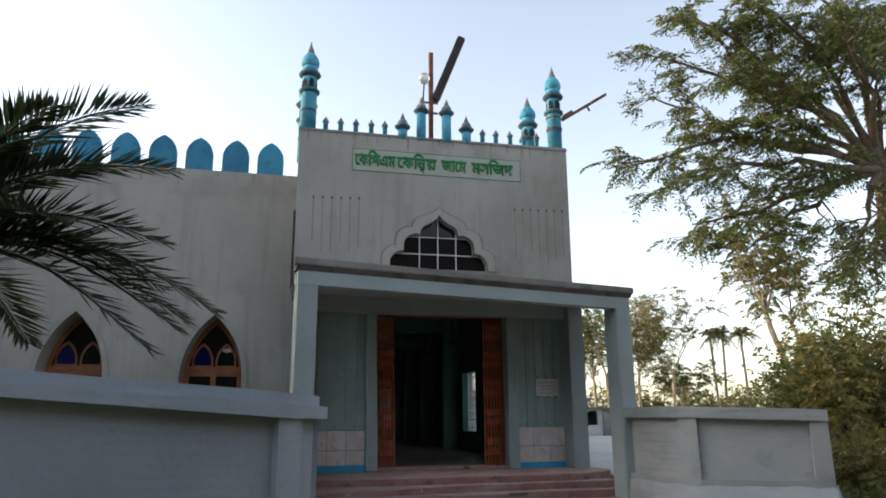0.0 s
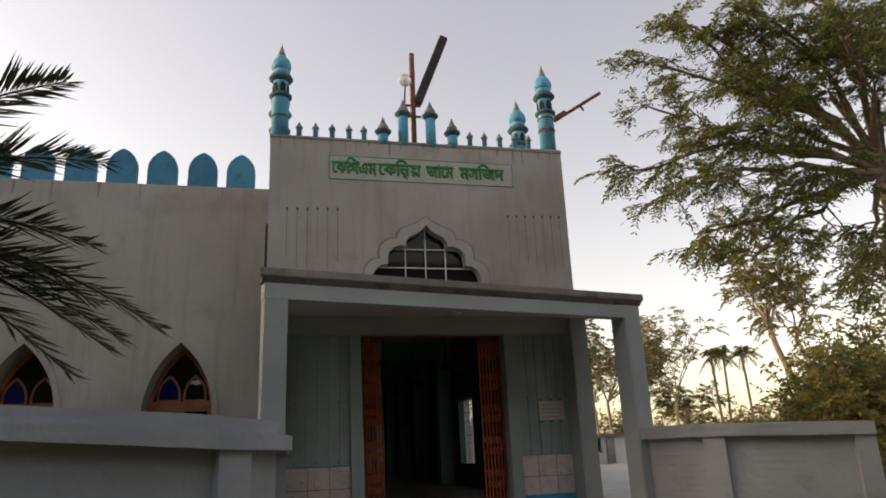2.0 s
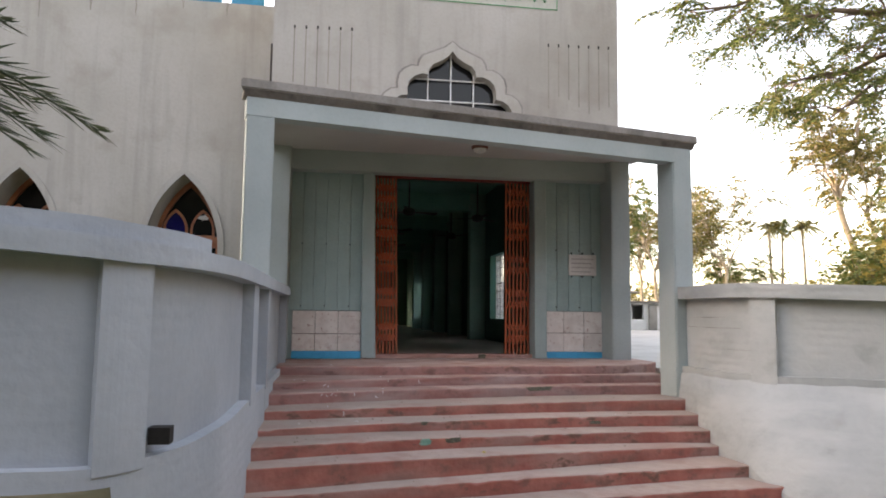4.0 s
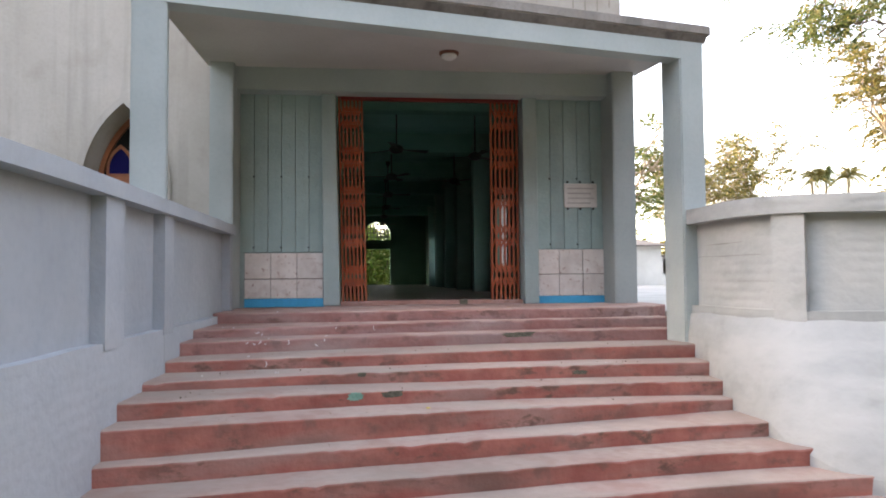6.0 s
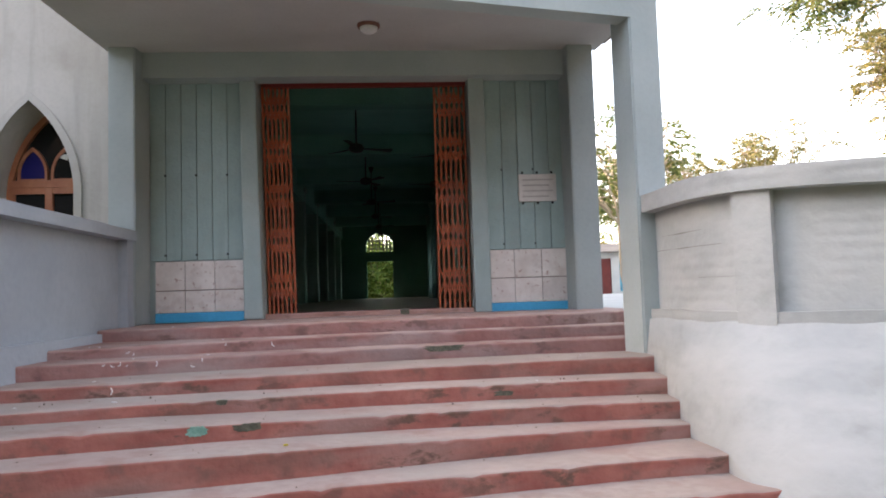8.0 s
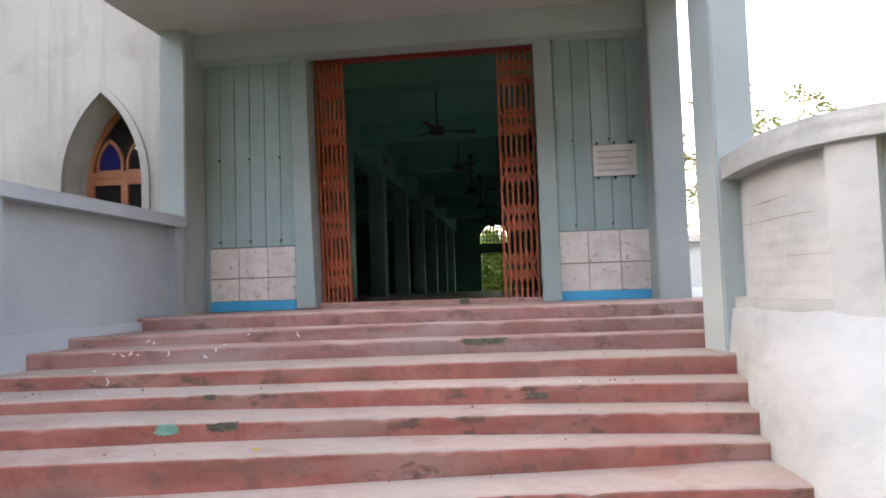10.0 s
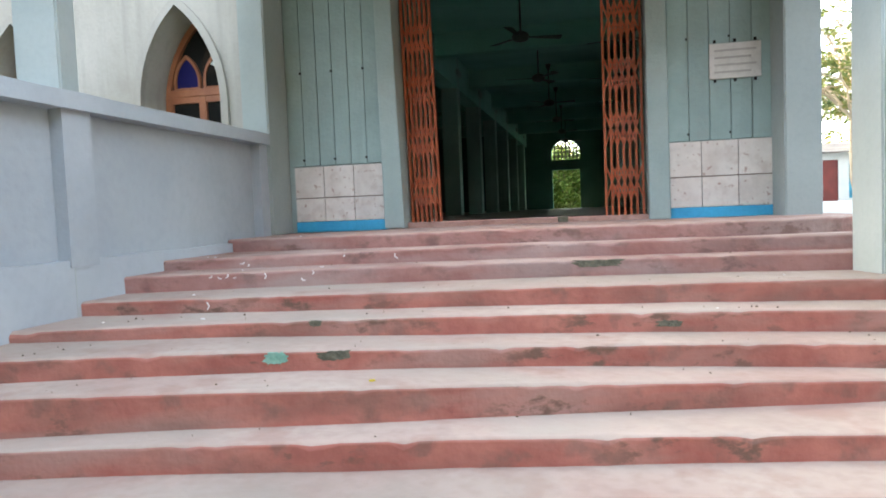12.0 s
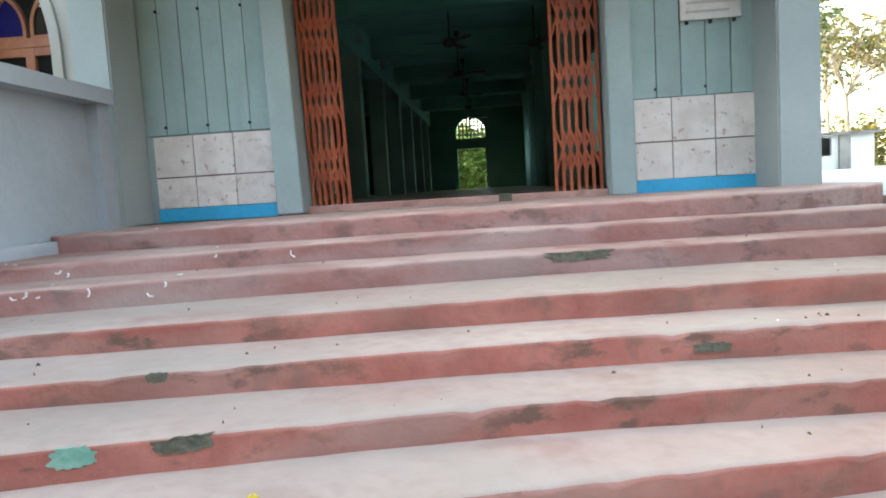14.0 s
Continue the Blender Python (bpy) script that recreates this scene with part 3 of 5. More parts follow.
def splashes():
    rng = random.Random(4)
    bm = bmesh.new()
    for _ in range(12):
        k = rng.choice((1, 2, 2, 3, 3, 4, 5))
        x = 0.7 + abs(rng.gauss(0, 0.55)) if rng.random() < 0.8 else rng.uniform(0.8, 4.6)
        y, z = nose(k, x) + rng.uniform(0.04, 0.26), step_height(k, x) + 0.003
        a, l, w = rng.uniform(0, 3.14), rng.uniform(0.004, 0.012), rng.uniform(0.003, 0.005)
        c, s = math.cos(a), math.sin(a)
        q = [(x + c * u * l - s * v * w, y + s * u * l + c * v * w) for u, v in ((-1, -0.5), (0, -1), (1, -0.4), (0.9, 0.5), (0, 1), (-0.9, 0.5))]
        top = [bm.verts.new((*p, z + 0.002)) for p in q]
        low = [bm.verts.new((*p, z - 0.003)) for p in q]
        bm.faces.new(top)
        for i in range(6):
            bm.faces.new((low[i], low[(i + 1) % 6], top[(i + 1) % 6], top[i]))
    for k, x, z, long_, tilt in ((2, 1.02, 0.05, 0.03, 0.3), (2, 1.06, 0.062, 0.02, 1.2), (3, 1.0, 0.03, 0.022, 0.4), (3, 1.05, 0.04, 0.026, -0.5), (3, 1.1, 0.03, 0.03, 0.9), (3, 1.14, 0.04, 0.014, 0.2), (3, 1.33, 0.035, 0.036, 1.5), (3, 1.62, 0.025, 0.022, 1.4), (3, 1.55, 0.07, 0.03, -0.5), (2, 2.04, 0.05, 0.04, -1.1), (4, 1.22, 0.05, 0.045, 1.55), (2, 1.7, 0.03, 0.016, 0.7)):
        c, s = math.cos(tilt), math.sin(tilt)
        zc = step_height(k, x) - z
        for bend in (0, 1):
            q = [(u * long_ * 0.5, v * 0.0035 + (0.25 * long_ * (u if bend else -u) if u * (1 if bend else -1) > 0 else 0)) for u, v in ((-0.05 + bend * 0.05 - (1 - bend) * 0.95, -1), (bend, -1), (bend, 1), (-0.05 + bend * 0.05 - (1 - bend) * 0.95, 1))]
            front = [bm.verts.new((x + c * u - s * v, edge(k, x) - 0.001, zc + s * u + c * v)) for u, v in q]
            back = [bm.verts.new((w.co.x, w.co.y + 0.012, w.co.z)) for w in front]
            bm.faces.new(front)
            for i in range(4):
                bm.faces.new((back[i], back[(i + 1) % 4], front[(i + 1) % 4], front[i]))
    tagged(part("paint_splashes", bm, SPLASH), "small white paint splashes dried on the steps", "paint spots", kind="stuff")


splashes()


def litter():
    """Dry leaf crumbs and grit lying on the treads."""
    rng = random.Random(14)
    bm = bmesh.new()
    for _ in range(70):
        k = rng.choice((3, 4, 5, 5, 6, 6, 7, 7, 8))
        x = rng.uniform(0.7, 4.7)
        y, z = nose(k, x) + rng.uniform(0.05, 0.3), step_height(k, x)
        a, l, w = rng.uniform(0, 3.14), rng.uniform(0.003, 0.011), rng.uniform(0.002, 0.005)
        c, s = math.cos(a), math.sin(a)
        low = [bm.verts.new((x + c * u * l - s * v * w, y + s * u * l + c * v * w, z - 0.004)) for u, v in ((-1, 0), (0, -1), (1, 0), (0, 1))]
        top = bm.verts.new((x, y, z + rng.uniform(0.004, 0.008)))
        for i in range(4):
            bm.faces.new((low[i], low[(i + 1) % 4], top))
    tagged(part("leaf_litter", bm, BARK), "dark dry leaf crumbs scattered on the steps", "litter", kind="stuff")


litter()
flower = bmesh.new()
for i in range(5):
    a = 2 * math.pi * i / 5
    ring = [flower.verts.new((r * math.cos(a + d), r * math.sin(a + d), h)) for r, d, h in ((0.002, 0, 0.004), (0.009, -0.45, 0.007), (0.014, 0, 0.005), (0.009, 0.45, 0.007))]
    base = [flower.verts.new((v.co.x, v.co.y, 0.0)) for v in ring]
    flower.faces.new(ring)
    for k in range(4):
        flower.faces.new((base[k], base[(k + 1) % 4], ring[(k + 1) % 4], ring[k]))
bmesh.ops.recalc_face_normals(flower, faces=flower.faces[:])
blossom = tagged(part("fallen_blossom", flower, YELLOW), "small yellow blossom fallen on a step", "flower")
blossom.location = (2.41, 8.99 + 0.07, step_height(7, 2.41))

# ---- mosque: facade, tower and porch ----


def arch(cx, half, base, spring, apex, n=9):
    """A pointed arch as a closed loop of x, z."""
    rise = apex - spring
    r = (half * half + rise * rise) / (2 * half)
    a1 = math.asin(min(1, rise / r)) if r >= half else math.pi / 2
    right = []
    for i in range(n + 1):
        a = a1 * i / n
        right.append((cx + half - r + r * math.cos(a), spring + r * math.sin(a)))
    left = [(2 * cx - x, z) for x, z in right[-2::-1]]
    return [(cx - half, base), (cx + half, base), *right, *left]


ARCHES = [(-1.03 - 2.13 * i) for i in range(6)]
WALL_Y = 13.1
facade = tagged(part("wall_facade", slab([(-14, 1.5), (0.34, 1.5), (0.34, 6.90), (-14, 6.90)],
                                         [arch(c, 0.49, 2.3, 3.3, 4.35) for c in ARCHES], WALL_Y, WALL_Y + 0.55), PLASTER),
                "stained cream plaster facade with pointed arch windows", "wall", kind="structure")
for c in ARCHES:
    loop, outer = arch(c, 0.49, 2.3, 3.3, 4.35)[1:], arch(c, 0.575, 2.3, 3.3, 4.45)[1:]
    part("arch_moulding", band(loop + [(c - 0.49, 2.3)], outer + [(c - 0.575, 2.3)], WALL_Y - 0.035, WALL_Y + 0.03), PLASTER, facade)


def arch_window(c):
    """The wooden window deep in an arch: frame, mullion, transom, panes and a pointed fanlight."""
    y = WALL_Y + 0.43
    w = thing("arch_window", (c, y, 2.3), "orange-brown wooden window with pointed fanlight", "window", "arched windows")
    loop = [(x, z - 2.3) for x, z in arch(0, 0.486, 2.3, 3.3, 4.345)]
    inner = [(x, z - 2.3) for x, z in arch(0, 0.43, 2.36, 3.3, 4.25)]
    part("frame", slab(loop, [inner], 0, 0.07), WOOD, w)
    part("transom", boxed(-0.45, 0.45, -0.012, 0.08, 1.13, 1.22, bevel=0.008), WOOD, w)
    part("mullion", boxed(-0.045, 0.045, -0.01, 0.08, 0.06, 1.13, bevel=0.008), WOOD, w)
    for s in (-1, 1):
        part("sash_stile", boxed(min(s * 0.39, s * 0.45), max(s * 0.39, s * 0.45), -0.005, 0.06, 0.06, 1.13), WOOD, w)
        part("sash_rail", boxed(min(s * 0.045, s * 0.39), max(s * 0.045, s * 0.39), -0.005, 0.06, 1.06, 1.13), WOOD, w)
        part("pane", boxed(min(s * 0.045, s * 0.39), max(s * 0.045, s * 0.39), 0.03, 0.04, 0.06, 1.06), GLASS, w)
        fan = [(s * 0.19 + x, z) for x, z in arch(0, 0.17, 1.22, 1.3, 1.62)]
        fan_in = [(s * 0.19 + x, z) for x, z in arch(0, 0.14, 1.24, 1.3, 1.57)]
        part("fanlight_rib", slab(fan, [fan_in], 0.0, 0.05), WOOD, w)
        part("fanlight_pane", slab(fan_in, [], 0.02, 0.03), BLUEGLASS if s < 0 else GLASS, w, "deep blue fanlight pane" if s < 0 else "dark fanlight pane")
    part("upper_pane", slab([(x, max(z, 1.22)) for x, z in inner if z > 0.9], [], 0.045, 0.055), GLASS, w)
    return w


windows = [arch_window(c) for c in ARCHES]
# uneven white patch on the right fanlight pane of the first window
bm = bmesh.new()
rim = [bm.verts.new((0.20 + 0.085 * math.cos(a) * (1 + 0.35 * noise.noise((math.cos(a) * 3, math.sin(a) * 3, 4))), 0.0145, 1.50 + 0.036 * math.sin(a) * (1 + 0.5 * noise.noise((math.cos(a) * 4, math.sin(a) * 4, 8))))) for a in (2 * math.pi * i / 22 for i in range(22))]
ext = bmesh.ops.extrude_face_region(bm, geom=[bm.faces.new(rim)])
for v in ext["geom"]:
    if isinstance(v, bmesh.types.BMVert):
        v.co.y += 0.004
bmesh.ops.recalc_face_normals(bm, faces=bm.faces[:])
part("torn_paper", bm, WHITEPAINT, windows[0], "uneven white patch on the pane")

# crenels on the parapet


def crenel():
    t = [(x, z) for x, z in arch(0, 0.23, -0.03, 0.3, 0.63, 7)]
    bm = slab(t, [], -0.06, 0.06)
    bmesh.ops.bevel(bm, geom=[e for e in bm.edges if len(e.link_faces) == 2 and e.calc_face_angle(0) > 1.2], offset=0.012, segments=1, affect="EDGES")
    return part("parapet_crenel", bm, CRENEL)


first = crenel()
first.location = (-0.28, WALL_Y + 0.12, 6.90)
tagged(first, "blue-painted pointed crenel weathered dark at the edges", "crenel", "crenels along the parapet")
for i in range(1, 22):
    copy_thing(first, pose(-0.28 - 0.611 * i + random.uniform(-0.008, 0.008), WALL_Y + 0.12, 6.90, 0, random.uniform(-0.6, 0.6), 0))

# tower over the porch
TY = 12.15
FOIL = [(0.0, 6.03), (0.06, 5.95), (0.16, 5.88), (0.27, 5.83), (0.32, 5.76), (0.335, 5.68), (0.42, 5.69), (0.52, 5.65), (0.59, 5.58), (0.615, 5.48), (0.61, 5.38), (0.70, 5.37), (0.79, 5.31), (0.84, 5.22), (0.85, 5.08)]
CX = 2.61


def foil(grow=0.0):
    half = []
    for i, (x, z) in enumerate(FOIL):
        half.append((x + grow * min(1, x / 0.2 + 0.0), z + grow * (1 - 0.55 * x)))
    if grow:
        half[-1] = (half[-1][0], FOIL[-1][1])
    right = [(CX + x, z) for x, z in half]
    left = [(CX - x, z) for x, z in half[1:]]
    return left[::-1] + right


tower = tagged(part("wall_tower", slab([(0.21, 4.64), (5.0, 4.64), (5.01, 7.47), (0.20, 7.42)], [foil()], TY, TY + 0.25), PLASTER),
               "cream plaster tower front with water streaks and hairline cracks", "wall", kind="structure")
part("side_wall", boxed(0.205, 0.45, TY + 0.25, 13.9, 4.64, 7.42), PLASTER, tower)
part("side_wall", boxed(4.76, 5.005, TY + 0.25, 13.9, 4.64, 7.46), PLASTER, tower)
part("back_wall", boxed(0.45, 4.76, 13.65, 13.9, 5.46, 7.44), PLASTER, tower)
part("roof_slab", boxed(0.45, 4.76, TY + 0.25, 13.65, 7.2, 7.38), CONCRETE, tower)
part("window_moulding", band(foil(0.0), foil(0.13), TY - 0.025, TY + 0.02), PLASTER, tower)
part("window_lip", band(foil(0.13), foil(0.155), TY - 0.012, TY + 0.02), CONCRETE, tower, "cracked dark edge of the moulding")
part("parapet_lip", boxed(0.19, 5.02, TY - 0.015, TY + 0.26, 7.40, 7.44), CONCRETE, tower)
# weep holes are dark blocks, their inner shade painted on the solid wall
for group in ([0.48 + 0.151 * i for i in range(6)], [3.98 + 0.148 * i for i in range(7)]):
    for i, x in enumerate(group):
        part("weep_hole", boxed(x - 0.011, x + 0.011, TY - 0.004, TY + 0.02, 6.2 + 0.004 * i, 6.245 + 0.004 * i), DARKFILL, tower)
        low = 5.25 + 0.25 * random.random()
        part("rain_groove", boxed(x - 0.008, x + 0.007, TY - 0.003, TY + 0.02, low, 6.2), STAIN, tower)
part("rain_pipe", tube(bmesh.new(), (0.19, TY + 0.1, 4.6), (0.19, TY + 0.1, 6.0), 0.022, 0.022, 8), DARKMETAL, tower, "thin dark rain pipe")

foil_window = thing("foil_window", (CX, TY + 0.1, 5.08), "dark multifoil window with a white iron grid", "window")
glass = part("glass", slab([(x - CX, z - 5.08) for x, z in foil()], [], 0.06, 0.07), GLASS, foil_window)


def foil_span(z):
    return max((np.interp(z, [p[1] for p in FOIL[::-1]], [p[0] for p in FOIL[::-1]])), 0.02)


for x in (-0.32, 0.0, 0.32):
    top = float(np.interp(abs(x), [p[0] for p in FOIL], [p[1] for p in FOIL])) - 5.08
    part("grid_bar", tube(bmesh.new(), (x, 0.02, 0.0), (x, 0.02, top), 0.011, 0.011, 6), WHITEPAINT, foil_window)
for z in (5.36, 5.66):
    h = float(foil_span(z + 0.001))
    part("grid_bar", tube(bmesh.new(), (-h, 0.02, z - 5.08), (h, 0.02, z - 5.08), 0.011, 0.011, 6), WHITEPAINT, foil_window)



def rain_stain(wall, x, y, top, long_, wide):
    """A narrow uneven run of dirt that water left under the parapet."""
    bm = bmesh.new()
    left, right = [], []
    for i in range(7):
        f = i / 6
        w = wide * (1 - 0.8 * f) * (1 + 0.5 * noise.noise((x * 9, f * 4, top)))
        sx = x + 0.012 * noise.noise((x * 5, f * 3, 1.0))
        left.append(bm.verts.new((sx - w / 2, y, top - long_ * f)))
        right.append(bm.verts.new((sx + w / 2, y, top - long_ * f)))
    for i in range(6):
        bm.faces.new((left[i], left[i + 1], right[i + 1], right[i]))
    ext = bmesh.ops.extrude_face_region(bm, geom=bm.faces[:])
    for v in ext["geom"]:
        if isinstance(v, bmesh.types.BMVert):
            v.co.y += 0.004
    bmesh.ops.recalc_face_normals(bm, faces=bm.faces[:])
    part("rain_stain", bm, STAIN, wall)


stain_rng = random.Random(77)
for i in range(18):
    rain_stain(facade, -0.585 - 0.611 * i + stain_rng.uniform(-0.05, 0.05), WALL_Y - 0.003, 6.895, stain_rng.uniform(0.08, 0.42), stain_rng.uniform(0.025, 0.06))
for i in range(20):
    rain_stain(tower, 0.35 + 0.235 * i + stain_rng.uniform(-0.08, 0.08), TY - 0.003, 7.40, stain_rng.uniform(0.06, 0.26), stain_rng.uniform(0.015, 0.045))

# painted name on the tower
sign = thing("name_sign", (0, TY, 0), "green painted Bengali name in a thin green border", "sign")
part("field", boxed(1.10, 4.11, -0.004, 0.01, 6.745, 7.14), SIGNFIELD, sign)
for x0, x1, z0, z1 in ((1.10, 4.11, 7.132, 7.142), (1.10, 4.11, 6.742, 6.752), (1.10, 1.11, 6.752, 7.132), (4.10, 4.11, 6.752, 7.132)):
    part("border_line", boxed(x0, x1, -0.008, 0.0, z0, z1), SIGNGREEN, sign)


def lettering(text, x, z, size, wide):
    """A painted word, drawn out to a width."""
    c = bpy.data.curves.new("lettering", "FONT")
    c.body, c.size, c.extrude, c.bevel_depth, c.bevel_resolution = text, size, 0.001, 0.012, 0
    c.materials.append(SIGNGREEN)
    ob = new("lettering", c)
    ob.parent = sign
    bpy.context.view_layer.update()
    ob.matrix_basis = pose(x, -0.009, z, 90, 0, 0) @ Matrix.Diagonal((wide / max(ob.dimensions.x, 0.01), 1, 1, 1))
    return ob


# written in the order in which the signs stand
lettering("\u09c7\u0995\u09bf\u09aa\u098f\u09ae", 1.15, 6.855, 0.29, 0.71)
lettering("\u09c7\u0995\u09bf\u09a8", 1.88, 6.855, 0.29, 0.52)
lettering("\u09a6", 2.27, 6.79, 0.17, 0.10)
lettering("\u09df", 2.395, 6.855, 0.29, 0.19)
lettering("\u099c\u09be\u09c7\u09ae", 2.66, 6.855, 0.29, 0.46)
lettering("\u09ae\u09b8\u09bf\u099c\u09a6", 3.21, 6.855, 0.29, 0.77)

# canopy and porch
canopy = thing("canopy", (0, 0, 4.25), "flat concrete porch canopy with a stained edge, skewed to the road", "canopy", kind="structure")
FL, FR = Vector((0.21, 9.42)), Vector((5.29, 10.53))
edge_dir = (FR - FL).normalized()
edge_out = Vector((edge_dir.y, -edge_dir.x))


def slope(p):
    """How much higher the canopy is at a point than along its front edge."""
    front = FL.y + (p[0] - FL.x) * (FR.y - FL.y) / (FR.x - FL.x)
    return 0.15 * max(0.0, (p[1] - front) / (12.27 - front))


def skewed(points, z0, z1):
    bm = bmesh.new()
    lo, hi = [bm.verts.new((*p, z0)) for p in points], [bm.verts.new((*p, z1)) for p in points]
    bm.faces.new(lo[::-1])
    bm.faces.new(hi)
    for i in range(len(points)):
        bm.faces.new((lo[i], lo[(i + 1) % len(points)], hi[(i + 1) % len(points)], hi[i]))
    bmesh.ops.recalc_face_normals(bm, faces=bm.faces[:])
    return bm


def sloped(points, z0, z1, bevel=0.0):
    bm = skewed(points, z0, z1)
    for v in bm.verts:
        v.co.z += slope(v.co.xy)
    if bevel:
        bmesh.ops.bevel(bm, geom=bm.edges[:], offset=bevel, segments=2, affect="EDGES")
    return bm


def inset(d):
    return [FL + d * edge_dir - d * edge_out, FR - d * edge_dir - d * edge_out, Vector((5.29 - d, 12.14)), Vector((0.21 + d, 12.14))]


part("slab", sloped(inset(0.0), 0.22, 0.315, 0.012), CONCRETE, canopy)
# sloped moulding along the front; the lip's shade is in its dark colour
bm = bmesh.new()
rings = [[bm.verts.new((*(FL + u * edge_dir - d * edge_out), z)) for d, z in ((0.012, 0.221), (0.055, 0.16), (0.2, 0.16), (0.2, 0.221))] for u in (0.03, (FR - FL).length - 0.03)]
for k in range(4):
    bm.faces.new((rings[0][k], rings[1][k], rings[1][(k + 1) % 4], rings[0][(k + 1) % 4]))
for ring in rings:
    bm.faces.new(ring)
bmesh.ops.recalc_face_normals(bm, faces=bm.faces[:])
part("drip_moulding", bm, LIPSHADE, canopy, "stained moulding under the slab edge, darkened as its shade")
soffit_points = [FL + 0.06 * edge_dir - 0.1 * edge_out, FR - 0.06 * edge_dir - 0.1 * edge_out, Vector((5.23, 12.3)), Vector((0.17, 12.3))]
part("soffit", sloped(soffit_points, 0.2, 0.217), SOFFIT, canopy)
a, b = FL + 0.06 * edge_dir - 0.055 * edge_out, FR - 0.06 * edge_dir - 0.055 * edge_out
part("front_beam", skewed([a, b, b - 0.18 * edge_out, a - 0.18 * edge_out], -0.012, 0.158), PORCHPAINT, canopy)
part("back_beam", boxed(0.3, 5.06, 12.27, 12.5, 0.085, 0.5), PORCHPAINT, canopy)


def pillar(name, points, z0, label, top=4.45):
    bm = skewed([Vector(p) for p in points], 0, top - z0)
    bmesh.ops.bevel(bm, geom=[e for e in bm.edges if abs(e.verts[0].co.z - e.verts[1].co.z) > 1], offset=0.012, segments=2, affect="EDGES")
    ob = part(name, bm, PORCHPAINT)
    ob.location.z = z0
    return tagged(ob, label, "pillar", "porch pillars")


def quad(o, w, d):
    o = Vector(o)
    return [o, o + w * edge_dir, o + w * edge_dir - d * edge_out, o - d * edge_out]


pillar("porch_pillar", quad((0.265, 9.492), 0.25, 0.2), 1.0, "square pale grey painted porch pillar rising behind the wall")
pillar("porch_pillar", quad((4.965, 10.515), 0.27, 0.3), 0.8, "square pale grey painted porch pillar beside the steps")
pillar("porch_pillar", [(0.235, 12.08), (0.495, 12.08), (0.495, 12.5), (0.235, 12.5)], FLOOR - 0.04, "square pale grey painted pillar against the porch wall", 4.64)
pillar("porch_pillar", [(4.855, 12.08), (5.125, 12.08), (5.125, 12.5), (4.855, 12.5)], FLOOR - 0.04, "square pale grey painted pillar against the porch wall", 4.62)

lamp = thing("ceiling_lamp", (2.84, 11.37, 4.45 + slope((2.84, 11.37))), "round rusty-rimmed ceiling lamp with a frosted bowl", "lamp")
part("rim", lathe(bmesh.new(), [(0.10, 0.0), (0.105, -0.03), (0.10, -0.045), (0.085, -0.05)], 20), RUST, lamp, "rusty metal rim", True)
part("bowl", lathe(bmesh.new(), [(0.085, -0.045), (0.075, -0.075), (0.045, -0.095), (0.0, -0.10)], 20), WHITEPAINT, lamp, "", True)

# porch back wall with boards, tiles and jambs
porch_wall = tagged(part("wall_porch", slab([(0.3, 1.6), (1.45, 1.6), (1.45, 4.515), (4.02, 4.515), (4.02, 1.6), (5.1, 1.6), (5.1, 4.8), (0.3, 4.8)], [], 12.51, 12.75), JAMB),
                    "grey-green porch wall round the gateway", "wall", kind="structure")
for low, high in (((1.462, 1.655), (1.44, 1.6)), ((3.855, 4.03), (3.845, 4.02))):
    bm = boxed(low[0], low[1], 12.40, 12.76, FLOOR - 0.03, 4.514, bevel=0.012)
    for v in bm.verts:
        f = (v.co.z - FLOOR) / (4.4 - FLOOR)
        u = (v.co.x - low[0]) / (low[1] - low[0])
        v.co.x += f * ((1 - u) * (high[0] - low[0]) + u * (high[1] - low[1]))
    part("jamb", bm, JAMB, porch_wall)


def boards(x0, x1, count, tiles_at):
    w = (x1 - x0) / count
    for i in range(count):
        dy = random.uniform(-0.004, 0.004)
        part("board", boxed(x0 + i * w + 0.0025, x0 + (i + 1) * w - 0.0025, 12.485 + dy, 12.512, tiles_at + 0.003, 4.45 + random.uniform(-0.01, 0.0), bevel=0.004), BOARD, porch_wall)
    for i in range(count):
        if i % 2 == 0:
            for z in (tiles_at + 0.05, 3.35):
                part("nail_hole", boxed(x0 + (i + 0.9) * w, x0 + (i + 0.9) * w + 0.014, 12.478, 12.5, z, z + 0.02), DARKFILL, porch_wall)


boards(0.50, 1.45, 6, 2.466)
boards(4.03, 4.88, 5, 2.495)


def tiles(x0, x1, z_top):
    part("grout_bed", boxed(x0, x1, 12.482, 12.512, 1.93, z_top), GROUT, porch_wall)
    w = (x1 - x0) / 3
    for i in range(3):
        for z0, z1 in ((z_top - 0.3, z_top), (1.93, z_top - 0.305)):
            part("tile", boxed(x0 + i * w + 0.003, x0 + (i + 1) * w - 0.003, 12.470, 12.490, z0 + 0.002, z1 - 0.002, bevel=0.003), TILE, porch_wall)
    part("blue_skirting", boxed(x0, x1 + 0.01, 12.464, 12.512, 1.83, 1.929, bevel=0.004), BLUE, porch_wall, "bright blue painted skirting")


tiles(0.55, 1.455, 2.46)
tiles(4.0, 4.885, 2.494)

plate = thing("name_plate", (4.575, 12.48, 3.155), "small white marble plate with faded lines of writing", "plaque")
part("slab", boxed(-0.205, 0.205, -0.02, 0.0, -0.15, 0.145, bevel=0.005), PLATE, plate)
for i in range(4):
    part("text_line", boxed(-0.165, 0.165 - 0.04 * (i % 2), -0.024, -0.018, 0.075 - 0.06 * i, 0.092 - 0.06 * i), INK, plate)
